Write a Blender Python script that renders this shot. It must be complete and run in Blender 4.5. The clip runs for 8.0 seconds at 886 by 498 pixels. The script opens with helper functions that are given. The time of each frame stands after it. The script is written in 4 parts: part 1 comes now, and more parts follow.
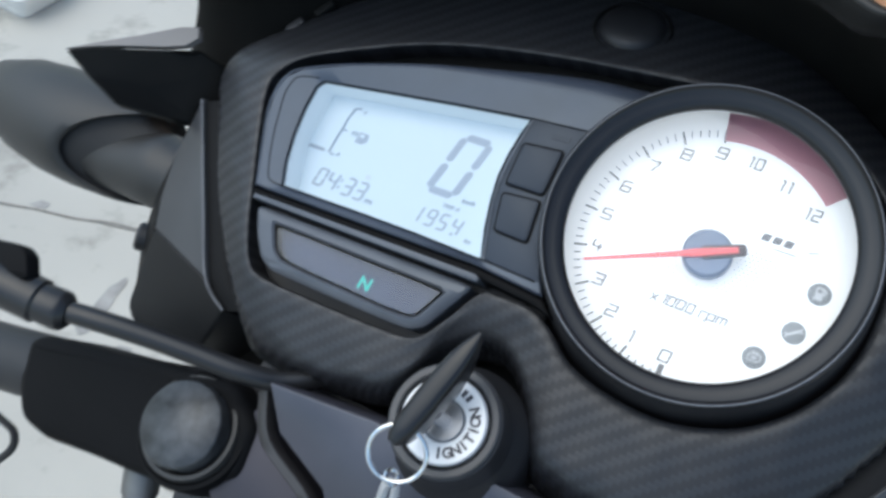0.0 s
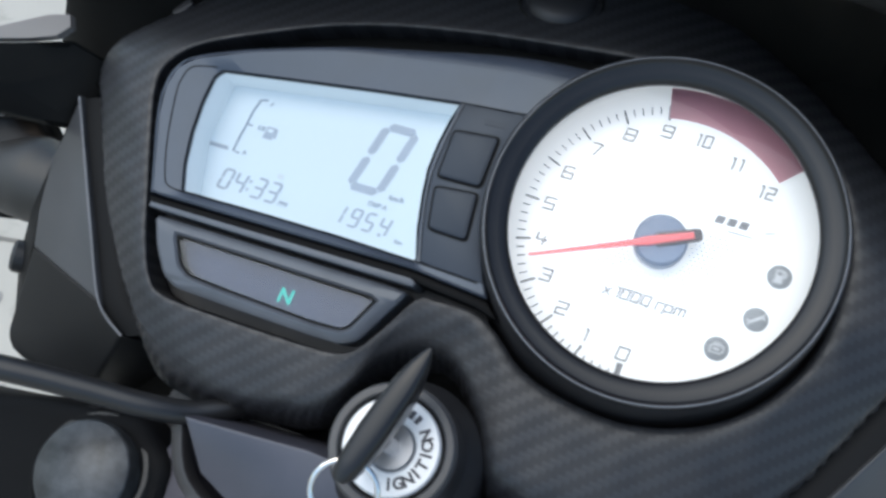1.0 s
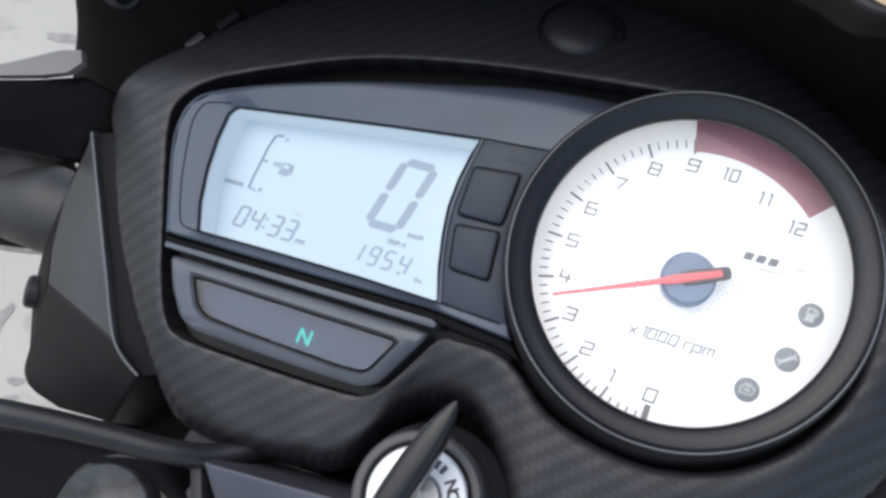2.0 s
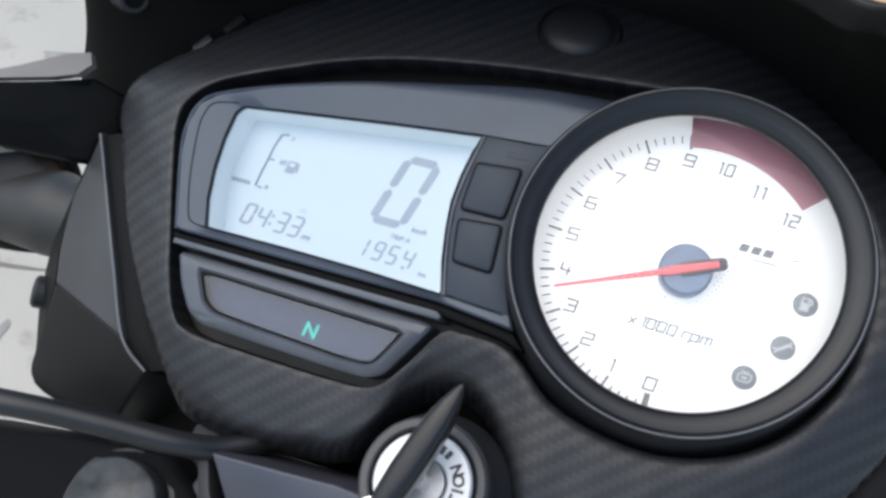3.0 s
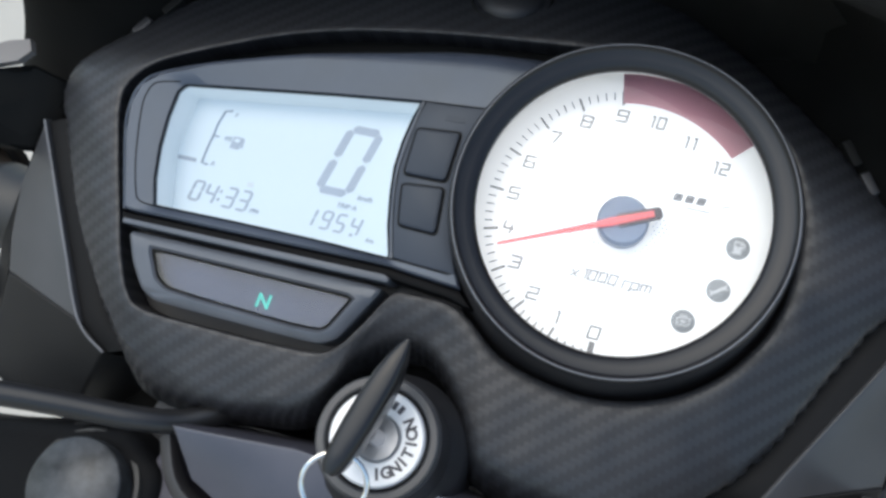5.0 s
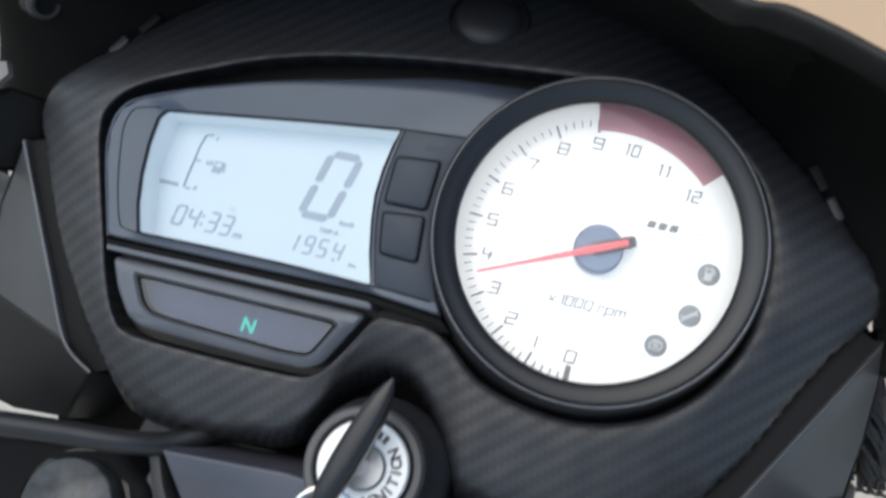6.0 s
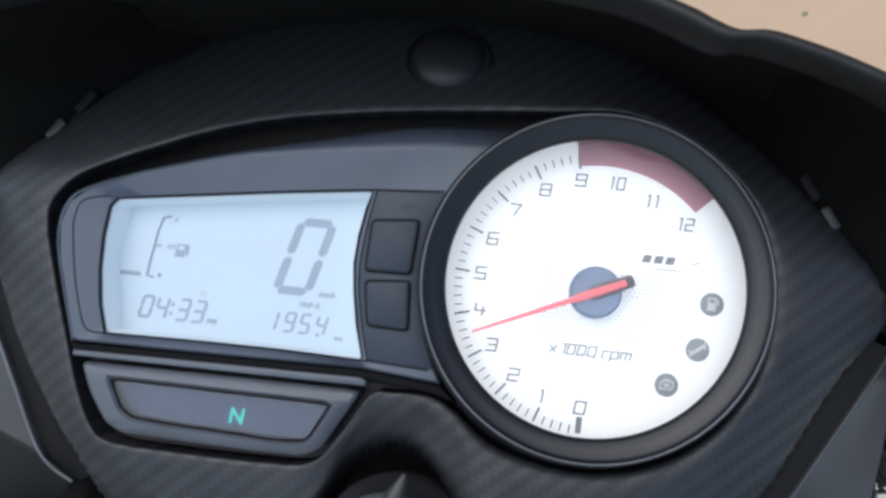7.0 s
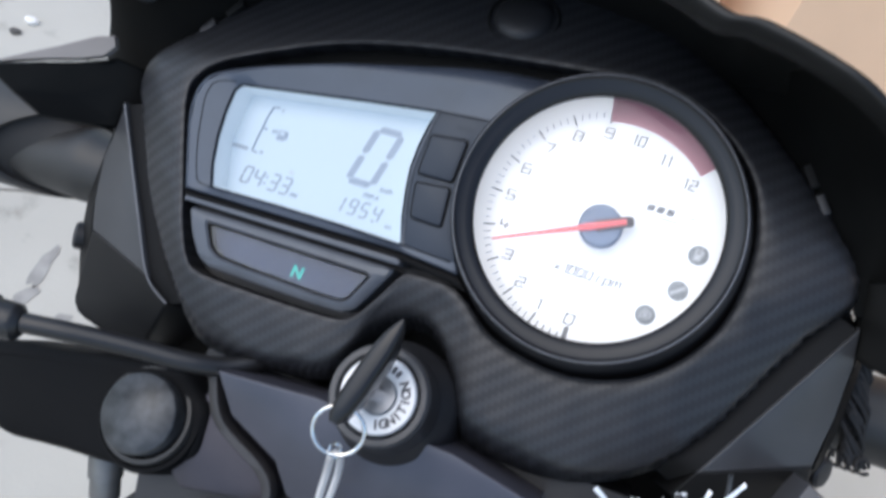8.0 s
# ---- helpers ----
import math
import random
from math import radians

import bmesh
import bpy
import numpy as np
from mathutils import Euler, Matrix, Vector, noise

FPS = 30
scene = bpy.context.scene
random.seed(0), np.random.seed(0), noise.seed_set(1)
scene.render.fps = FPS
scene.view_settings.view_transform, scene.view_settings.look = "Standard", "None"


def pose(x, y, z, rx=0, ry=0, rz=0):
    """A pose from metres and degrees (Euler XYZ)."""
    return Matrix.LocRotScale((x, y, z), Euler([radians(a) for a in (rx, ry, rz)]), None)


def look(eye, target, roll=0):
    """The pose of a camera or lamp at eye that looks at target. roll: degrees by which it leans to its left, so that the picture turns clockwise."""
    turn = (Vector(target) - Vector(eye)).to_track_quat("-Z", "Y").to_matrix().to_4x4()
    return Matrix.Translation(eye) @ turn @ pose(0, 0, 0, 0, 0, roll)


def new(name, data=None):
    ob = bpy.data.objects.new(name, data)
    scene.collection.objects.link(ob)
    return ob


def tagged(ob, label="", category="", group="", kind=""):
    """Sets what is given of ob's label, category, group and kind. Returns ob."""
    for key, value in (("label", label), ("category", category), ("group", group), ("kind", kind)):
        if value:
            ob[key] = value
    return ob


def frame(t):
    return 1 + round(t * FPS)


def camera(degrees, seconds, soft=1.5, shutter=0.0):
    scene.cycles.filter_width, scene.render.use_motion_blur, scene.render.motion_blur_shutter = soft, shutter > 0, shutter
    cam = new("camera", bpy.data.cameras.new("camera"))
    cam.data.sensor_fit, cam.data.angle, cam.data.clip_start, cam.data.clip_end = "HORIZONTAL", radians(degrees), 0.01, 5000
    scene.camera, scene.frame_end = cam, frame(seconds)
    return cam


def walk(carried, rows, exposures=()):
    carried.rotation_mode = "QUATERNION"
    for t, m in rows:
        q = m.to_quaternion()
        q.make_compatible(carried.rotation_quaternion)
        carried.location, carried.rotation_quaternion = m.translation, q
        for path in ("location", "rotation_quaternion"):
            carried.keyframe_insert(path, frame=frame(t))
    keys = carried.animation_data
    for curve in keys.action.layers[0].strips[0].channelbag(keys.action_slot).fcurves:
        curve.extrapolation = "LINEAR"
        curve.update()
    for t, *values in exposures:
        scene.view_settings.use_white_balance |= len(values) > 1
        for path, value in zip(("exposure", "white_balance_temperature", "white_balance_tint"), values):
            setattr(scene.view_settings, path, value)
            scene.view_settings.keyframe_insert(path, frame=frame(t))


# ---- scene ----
# The instrument panel's own frame: x to the right and y up along it, z towards the rider.
DASH = pose(0, 0, 0.98, 35, -10, 0)
PATH = [
    (0.0, 0.0161, -0.0620, 0.3002, 12.93, 15.37, 23.55),
    (0.1, 0.0080, -0.0588, 0.2959, 12.05, 13.96, 21.49),
    (0.3, -0.0012, -0.0588, 0.2883, 11.44, 12.47, 19.99),
    (0.5, 0.0006, -0.0590, 0.2829, 11.52, 10.98, 19.14),
    (0.8, 0.0044, -0.0556, 0.2809, 10.62, 9.86, 18.31),
    (1.0, -0.0066, -0.0579, 0.2756, 10.78, 9.15, 18.46),
    (1.5, -0.0140, -0.0487, 0.2735, 10.55, 9.54, 17.99),
    (1.7, -0.0154, -0.0452, 0.2726, 10.30, 9.74, 17.92),
    (2.8, -0.0152, -0.0524, 0.2782, 11.51, 9.67, 17.50),
    (3.0, -0.0146, -0.0554, 0.2785, 11.73, 9.46, 17.56),
    (3.5, -0.0121, -0.0540, 0.2769, 10.85, 8.97, 17.18),
    (4.0, -0.0101, -0.0553, 0.2764, 11.18, 8.98, 16.74),
    (4.5, -0.0069, -0.0551, 0.2765, 11.35, 8.57, 16.52),
    (4.7, -0.0043, -0.0580, 0.2777, 10.69, 8.07, 14.17),
    (5.8, -0.0073, -0.0589, 0.2964, 9.02, 7.57, 14.47),
    (5.9, -0.0110, -0.0545, 0.2953, 8.42, 5.03, 13.74),
    (6.0, -0.0102, -0.0382, 0.2940, 6.95, 6.49, 13.45),
    (6.1, -0.0228, -0.0199, 0.2966, 5.10, 5.59, 10.96),
    (6.3, -0.0291, -0.0053, 0.2923, 4.40, 6.46, 8.79),
    (6.5, -0.0342, -0.0019, 0.2875, 4.96, 6.61, 7.05),
    (6.7, -0.0317, -0.0059, 0.2818, 4.21, 4.33, 5.92),
    (6.8, -0.0254, -0.0097, 0.2803, 4.73, 4.57, 5.60),
    (7.0, -0.0255, -0.0121, 0.2817, 4.82, 4.46, 6.01),
    (7.3, -0.0153, -0.0239, 0.3017, 4.82, 6.41, 9.26),
    (7.5, -0.0010, -0.0326, 0.3131, 3.58, 9.60, 13.70),
    (7.7, 0.0146, -0.0437, 0.3242, 3.15, 12.45, 17.11),
    (8.0, 0.0240, -0.0414, 0.3320, 6.76, 12.10, 18.18),
]
cam = camera(54.0, 8.0, soft=3.1, shutter=0.3)
walk(cam, [(t, DASH @ pose(*p)) for t, *p in PATH], [(0.0, 0.12, 6300, 2), (1.0, 0.12, 6450, 3), (1.5, 0.12, 6650, 6), (3.5, 0.15, 6750, 6), (4.5, 0.17, 6750, 5), (5.8, 0.2, 6750, 3), (6.4, -0.11, 6950, 7), (7.0, 0.02, 6450, 6), (8.0, 0.12, 6400, 8)])

# ---- world and light ----
world = bpy.data.worlds.new("sky")
scene.world = world
world.use_nodes = True
wn = world.node_tree
sky = wn.nodes.new("ShaderNodeTexSky")
sky.sky_type, sky.sun_disc = "NISHITA", False
sky.sun_elevation, sky.sun_rotation = radians(63), radians(242)
sky.air_density, sky.dust_density = 1.0, 1.6
wn.nodes["Background"].inputs["Strength"].default_value = 0.21
wn.links.new(sky.outputs[0], wn.nodes["Background"].inputs["Color"])
sun = new("sun", bpy.data.lights.new("sun", "SUN"))
sun.data.energy, sun.data.angle, sun.data.color = 1.65, radians(80), (1.0, 0.982, 0.96)
sun.matrix_world = look((-1.7, -0.9, 3.8), (0, 0, 0))

# ---- materials ----


def mat(name, col, rough=0.5, metal=0.0, var=0.2, scale=35.0, bump=0.15, bscale=900.0, coat=0.0, spec=0.5, rvar=0.12, dist=0.0004, sheen=(1, 1, 1)):
    m = bpy.data.materials.new(name)
    m.use_nodes = True
    nt = m.node_tree
    n, l = nt.nodes, nt.links
    p = n["Principled BSDF"]
    tc = n.new("ShaderNodeTexCoord")
    big = n.new("ShaderNodeTexNoise")
    big.inputs["Scale"].default_value, big.inputs["Detail"].default_value = scale, 6
    l.new(tc.outputs["Object"], big.inputs["Vector"])
    fine = n.new("ShaderNodeTexNoise")
    fine.inputs["Scale"].default_value, fine.inputs["Detail"].default_value = bscale, 3
    l.new(tc.outputs["Object"], fine.inputs["Vector"])
    ramp = n.new("ShaderNodeMapRange")
    ramp.inputs["To Min"].default_value, ramp.inputs["To Max"].default_value = 1 - var, 1 + var
    ramp.inputs["From Min"].default_value, ramp.inputs["From Max"].default_value = 0.3, 0.7
    l.new(big.outputs["Fac"], ramp.inputs["Value"])
    mul = n.new("ShaderNodeVectorMath")
    mul.operation = "SCALE"
    mul.inputs[0].default_value = col
    l.new(ramp.outputs[0], mul.inputs["Scale"])
    l.new(mul.outputs[0], p.inputs["Base Color"])
    rr = n.new("ShaderNodeMapRange")
    rr.inputs["To Min"].default_value, rr.inputs["To Max"].default_value = max(0.02, rough - rvar), min(1, rough + rvar)
    l.new(big.outputs["Fac"], rr.inputs["Value"])
    l.new(rr.outputs[0], p.inputs["Roughness"])
    b = n.new("ShaderNodeBump")
    b.inputs["Strength"].default_value, b.inputs["Distance"].default_value = bump, dist
    l.new(fine.outputs["Fac"], b.inputs["Height"])
    l.new(b.outputs[0], p.inputs["Normal"])
    p.inputs["Metallic"].default_value = metal
    p.inputs["Specular IOR Level"].default_value = spec
    p.inputs["Coat Weight"].default_value = coat
    p.inputs["Specular Tint"].default_value = (*sheen, 1)
    m["bsdf"] = p.name
    return m


def glow(name, col, strength, emit=None, rough=0.4):
    m = bpy.data.materials.new(name)
    m.use_nodes = True
    p = m.node_tree.nodes["Principled BSDF"]
    p.inputs["Base Color"].default_value = (*col, 1)
    p.inputs["Emission Color"].default_value = (*(emit or col), 1)
    p.inputs["Emission Strength"].default_value = strength
    p.inputs["Roughness"].default_value = rough
    return m


def clear(name, tint=(1, 1, 1), rough=0.02, gain=1.0):
    """Thin clear plastic: lets the view through, and mirrors by Fresnel."""
    m = bpy.data.materials.new(name)
    m.use_nodes = True
    nt = m.node_tree
    n, l = nt.nodes, nt.links
    n.remove(n["Principled BSDF"])
    tr, gl, fr, mx = (n.new("ShaderNode" + k) for k in ("BsdfTransparent", "BsdfGlossy", "Fresnel", "MixShader"))
    tr.inputs[0].default_value = (*tint, 1)
    gl.inputs["Roughness"].default_value = rough
    fr.inputs["IOR"].default_value = 1.45
    sc = n.new("ShaderNodeMath")
    sc.operation, sc.use_clamp = "MULTIPLY", True
    sc.inputs[1].default_value = gain
    l.new(fr.outputs[0], sc.inputs[0])
    l.new(sc.outputs[0], mx.inputs[0])
    l.new(tr.outputs[0], mx.inputs[1])
    l.new(gl.outputs[0], mx.inputs[2])
    l.new(mx.outputs[0], n["Material Output"].inputs["Surface"])
    return m


def carbon():
    """Black twill-weave film: cells of 1.9 mm that step along a slanting line."""
    m = mat("carbon_film", (0.03, 0.03, 0.033), 0.44, var=0.2, bump=0.05)
    nt = m.node_tree
    n, l = nt.nodes, nt.links
    p = n["Principled BSDF"]
    tc = n.new("ShaderNodeTexCoord")
    mp = n.new("ShaderNodeMapping")
    mp.inputs["Rotation"].default_value = (0, 0, radians(4))
    mp.inputs["Scale"].default_value = (526, 526, 0)
    l.new(tc.outputs["Object"], mp.inputs["Vector"])
    sep = n.new("ShaderNodeSeparateXYZ")
    l.new(mp.outputs[0], sep.inputs[0])

    def math_node(op, a, b=None, v=None):
        k = n.new("ShaderNodeMath")
        k.operation = op
        l.new(a, k.inputs[0])
        if b is not None:
            l.new(b, k.inputs[1])
        if v is not None:
            k.inputs[1].default_value = v
        return k.outputs[0]

    i, j = math_node("FLOOR", sep.outputs[0]), math_node("FLOOR", sep.outputs[1])
    d = math_node("FLOORED_MODULO", math_node("SUBTRACT", i, j), v=4.0)
    up = math_node("LESS_THAN", d, v=1.5)
    fx = math_node("ABSOLUTE", math_node("SUBTRACT", math_node("FRACT", sep.outputs[0]), v=0.5))
    fy = math_node("ABSOLUTE", math_node("SUBTRACT", math_node("FRACT", sep.outputs[1]), v=0.5))
    mixh = n.new("ShaderNodeMix")
    l.new(up, mixh.inputs["Factor"])
    l.new(fx, mixh.inputs["A"])
    l.new(fy, mixh.inputs["B"])
    b = n.new("ShaderNodeBump")
    b.inputs["Strength"].default_value, b.inputs["Distance"].default_value, b.invert = 0.12, 0.0004, True
    l.new(mixh.outputs["Result"], b.inputs["Height"])
    l.new(b.outputs[0], p.inputs["Normal"])
    col = n.new("ShaderNodeMix")
    col.data_type = "RGBA"
    col.inputs["A"].default_value, col.inputs["B"].default_value = (0.0145, 0.015, 0.0174, 1), (0.0228, 0.0238, 0.0272, 1)
    l.new(up, col.inputs["Factor"])
    l.new(col.outputs["Result"], p.inputs["Base Color"])
    gloss = n.new("ShaderNodeMapRange")
    gloss.inputs["To Min"].default_value, gloss.inputs["To Max"].default_value = 0.5, 0.39
    l.new(up, gloss.inputs["Value"])
    l.new(gloss.outputs[0], p.inputs["Roughness"])
    return m


M_CARBON = carbon()
M_BLACK = mat("black_plastic", (0.016, 0.016, 0.018), 0.5)
M_MATT = mat("matt_black_casting", (0.006, 0.006, 0.0065), 0.6, spec=0.09, bump=0.2)
# Shade on the cowl's falling side, put into the strip's colour.
M_STRIP = mat("dull_dark_strip", (0.009, 0.0092, 0.0098), 0.6, spec=0.14, bump=0.25, bscale=500)
# Darker than the upper side panel's satin paint.
M_LOWER = mat("charcoal_panel_plastic", (0.012, 0.012, 0.0125), 0.55, spec=0.28, bump=0.15)
M_LINER = mat("matt_black_liner", (0.009, 0.009, 0.0085), 0.65, spec=0.14)
# Blacker than the plastic: shade in the fairing and gaps is painted in.
M_DARKLINER = mat("dull_black_fairing_inside", (0.006, 0.006, 0.0055), 0.6, spec=0.09)
M_CABLE = mat("glossy_black_sleeve", (0.014, 0.014, 0.015), 0.34, bump=0.05)
M_RIM = mat("black_fairing_rim", (0.012, 0.0115, 0.0105), 0.34, spec=0.35, bump=0.02, rvar=0.05)
M_SATIN = mat("satin_black_paint", (0.05, 0.0515, 0.056), 0.42, bump=0.06)
M_SIGNAL = mat("dark_grey_plastic", (0.026, 0.026, 0.0255), 0.46, bump=0.08)
M_BEZEL = mat("bezel_black", (0.009, 0.009, 0.0105), 0.3, bump=0.03, rvar=0.06, spec=0.45)
# Light grey that paints edge highlights as thin lines.
M_EDGEGLINT = mat("edge_grey", (0.14, 0.145, 0.16), 0.3, bump=0.0)
# Blue spec tints paint the sky's reflection into the mouldings below.
M_FRAME = mat("grey_black_moulding", (0.044, 0.053, 0.074), 0.36, bump=0.04, spec=0.6, sheen=(0.8, 0.9, 1.0))
M_COLUMN = mat("dark_column_plastic", (0.018, 0.021, 0.029), 0.4, bump=0.06, sheen=(0.75, 0.86, 1.0))
M_PODFRAME = mat("grey_pod_moulding", (0.082, 0.088, 0.102), 0.38, bump=0.04, spec=0.55, sheen=(0.85, 0.92, 1.0))
M_BUTTON = mat("button_plastic", (0.015, 0.017, 0.023), 0.42, bump=0.1, sheen=(0.75, 0.86, 1.0))
M_DECK = mat("dark_purple_grey_plastic", (0.053, 0.053, 0.066), 0.36, bump=0.06, spec=0.6, sheen=(0.82, 0.88, 1.0))
M_FLANK = mat("dark_purple_grey_flank", (0.04, 0.037, 0.043), 0.42, bump=0.08, spec=0.45, sheen=(0.9, 0.88, 1.0))
M_RIDGE = mat("dark_brown_grey_strip", (0.03, 0.028, 0.029), 0.45, bump=0.1)
M_SHROUD = mat("olive_grey_shroud", (0.03, 0.029, 0.025), 0.5, bump=0.1)
M_RUBBER = mat("black_rubber", (0.016, 0.016, 0.017), 0.7, bump=0.3)
M_CAP = mat("worn_grey_metal", (0.066, 0.069, 0.073), 0.42, metal=0.55, var=0.4, scale=150, bump=0.3, rvar=0.2)
M_CHROME = mat("chrome", (0.78, 0.77, 0.74), 0.16, metal=1.0, var=0.05, bump=0.03)
M_STEEL = mat("steel", (0.45, 0.45, 0.46), 0.35, metal=1.0, var=0.15)
M_BOLT = mat("dull_zinc", (0.16, 0.16, 0.155), 0.4, metal=0.4, var=0.2, scale=90)
M_SILVER = mat("bright_silver_plate", (0.84, 0.84, 0.84), 0.32, metal=0.5, var=0.15, bump=0.1)
M_RING = mat("white_ring_paint", (0.72, 0.73, 0.74), 0.35, metal=0.2, var=0.06, bump=0.04)
M_INK = mat("dark_ink", (0.06, 0.06, 0.07), 0.5, bump=0.0)
M_DIALINK = mat("dial_ink", (0.27, 0.275, 0.29), 0.5, bump=0.0)
M_LCDINK = mat("lcd_segment", (0.29, 0.35, 0.43), 0.4, var=0.08, bump=0.0)
M_RED = mat("dial_red", (0.62, 0.3, 0.345), 0.5, var=0.1, bump=0.0)
M_NEEDLE = glow("needle_red", (0.72, 0.16, 0.18), 0.25, (0.9, 0.22, 0.24))
M_NEEDLEBASE = mat("needle_base_grey", (0.15, 0.14, 0.15), 0.4, bump=0.0)
M_DIAL = glow("lit_white_dial", (0.84, 0.85, 0.87), 0.32, (0.95, 0.97, 1.0), 0.45)
M_LCD = glow("lcd_backlight", (0.42, 0.51, 0.58), 0.13, (0.75, 0.88, 1.0), 0.35)
M_BORDER = glow("screen_edge", (0.52, 0.585, 0.63), 0.2, (0.7, 0.82, 0.95), 0.4)
M_GREEN = glow("green_lamp", (0.02, 0.3, 0.2), 1.6, (0.05, 0.8, 0.55))
M_SMOKE = clear("smoked_window", (0.62, 0.67, 0.76), 0.12, 1.5)
# Blue-grey here paints the sky reflection that lightens the window.
M_PODFLOOR = mat("telltale_floor", (0.13, 0.165, 0.25), 0.5, bump=0.0, var=0.25)
M_LENS = clear("clear_lens", gain=0.75)
M_GREYP = mat("grey_painted_metal", (0.065, 0.066, 0.072), 0.45)
M_REDFOIL = mat("red_tinsel", (0.3, 0.012, 0.015), 0.4, var=0.4, scale=300)
# Paler than the wing's black front face.
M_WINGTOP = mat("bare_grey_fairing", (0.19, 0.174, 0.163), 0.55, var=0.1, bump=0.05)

# ---- mesh helpers: lengths in millimetres in the instrument panel's frame ----


def part(name, bm, material, parent, label="", smooth=35):
    bmesh.ops.recalc_face_normals(bm, faces=bm.faces)
    bmesh.ops.scale(bm, vec=(0.001, 0.001, 0.001), verts=bm.verts)
    me = bpy.data.meshes.new(name)
    bm.to_mesh(me)
    bm.free()
    me.materials.append(material)
    me.shade_smooth()
    me.set_sharp_from_angle(angle=radians(smooth))
    ob = new(name, me)
    ob.parent = parent
    if label:
        tagged(ob, label)
    return ob


def holder(name, parent):
    ob = new(name)
    ob.empty_display_size = 0.02
    ob.parent = parent
    return ob


def spline(pts, n, closed=True):
    """n points on a smooth line through pts, evenly by index."""
    p = [Vector(q) for q in pts]
    k = len(p)
    out = []
    for s in range(n):
        f = s * (k if closed else k - 1) / (n if closed else n - 1)
        i = min(int(f), k - 1 if closed else k - 2)
        u = f - i
        g = (lambda q: p[q % k]) if closed else (lambda q: p[max(0, min(k - 1, q))])
        a, b, c, d = g(i - 1), g(i), g(i + 1), g(i + 2)
        out.append(0.5 * (2 * b + (c - a) * u + (2 * a - 5 * b + 4 * c - d) * u * u + (3 * b - a - 3 * c + d) * u ** 3))
    return out


def rounded(pts, r, seg=5):
    """Polygon in the plane with its corners rounded by about r."""
    out = []
    k = len(pts)
    for i in range(k):
        a, b, c = Vector(pts[i - 1][:2]), Vector(pts[i][:2]), Vector(pts[(i + 1) % k][:2])
        d1, d2 = (a - b), (c - b)
        q = min(r, d1.length * 0.45, d2.length * 0.45)
        s, e = b + d1.normalized() * q, b + d2.normalized() * q
        for t in range(seg + 1):
            t /= seg
            out.append(tuple((1 - t) ** 2 * s + 2 * t * (1 - t) * b + t * t * e))
    return out


def inset(pts, d):
    """The polygon moved inwards by d."""
    k = len(pts)
    area = sum(pts[i][0] * pts[(i + 1) % k][1] - pts[(i + 1) % k][0] * pts[i][1] for i in range(k))
    sgn = 1 if area > 0 else -1
    out = []
    for i in range(k):
        a, b, c = Vector(pts[i - 1][:2]), Vector(pts[i][:2]), Vector(pts[(i + 1) % k][:2])
        n1, n2 = (b - a), (c - b)
        if n1.length < 1e-6 or n2.length < 1e-6:
            out.append(tuple(b))
            continue
        n1, n2 = Vector((-n1.y, n1.x)).normalized() * sgn, Vector((-n2.y, n2.x)).normalized() * sgn
        m = n1 + n2
        m = m.normalized() if m.length > 1e-6 else n1
        out.append(tuple(b + m * d / max(0.4, m.dot(n1))))
    return out


def loft(loops, cap0=False, cap1=False, closed=True, bm=None):
    bm = bm or bmesh.new()
    rows = [[bm.verts.new(p if len(p) == 3 else (*p, 0)) for p in lp] for lp in loops]
    k = len(rows[0])
    for a, b in zip(rows, rows[1:]):
        for i in range(k if closed else k - 1):
            j = (i + 1) % k
            bm.faces.new((a[i], a[j], b[j], b[i]))
    if cap0:
        bm.faces.new(rows[0][::-1])
    if cap1:
        bm.faces.new(rows[-1])
    return bm


def lift(pts, w):
    """The plan points at height w: a number, or a function of x and y."""
    return [(p[0], p[1], w(p[0], p[1]) if callable(w) else w) for p in pts]


def prism(pts, w0, w1, bev=0.0, bm=None):
    """A plate from w0 up to w1 (numbers or functions) with a bevelled upper edge."""
    up = (lambda d: (lambda x, y: (w1(x, y) if callable(w1) else w1) - d))
    loops = [lift(pts, w0), lift(pts, up(bev))]
    if bev:
        loops += [lift(inset(pts, bev * 0.3), up(bev * 0.3)), lift(inset(pts, bev), up(0))]
    return loft(loops, True, True, bm=bm)


def ring_plate(outer, inner, w0, wo, wi, bev=0.6, wb=None):
    """A frame between two outlines of equal count; heights wo at the outer edge, wi at the inner."""
    wb = w0 if wb is None else wb
    f = lambda w, d: (lambda x, y: (w(x, y) if callable(w) else w) - d)
    loops = [lift(outer, w0), lift(outer, f(wo, bev)), lift(inset(outer, bev), f(wo, 0)), lift(inset(inner, -bev), f(wi, 0)), lift(inner, f(wi, bev)), lift(inner, wb)]
    return loft(loops)


def by_angle(pts, centre, n):
    """n points where rays from the centre meet the polygon."""
    c = Vector(centre)
    out = []
    k = len(pts)
    for s in range(n):
        a = 2 * math.pi * s / n
        d = Vector((math.cos(a), math.sin(a)))
        best = None
        for i in range(k):
            p, q = Vector(pts[i][:2]) - c, Vector(pts[(i + 1) % k][:2]) - c
            e = q - p
            den = d.x * e.y - d.y * e.x
            if abs(den) < 1e-9:
                continue
            t = (p.x * e.y - p.y * e.x) / den
            u = (p.x * d.y - p.y * d.x) / den
            if t > 0 and -1e-6 <= u <= 1 + 1e-6 and (best is None or t > best):
                best = t
        out.append(tuple(c + d * best))
    return out


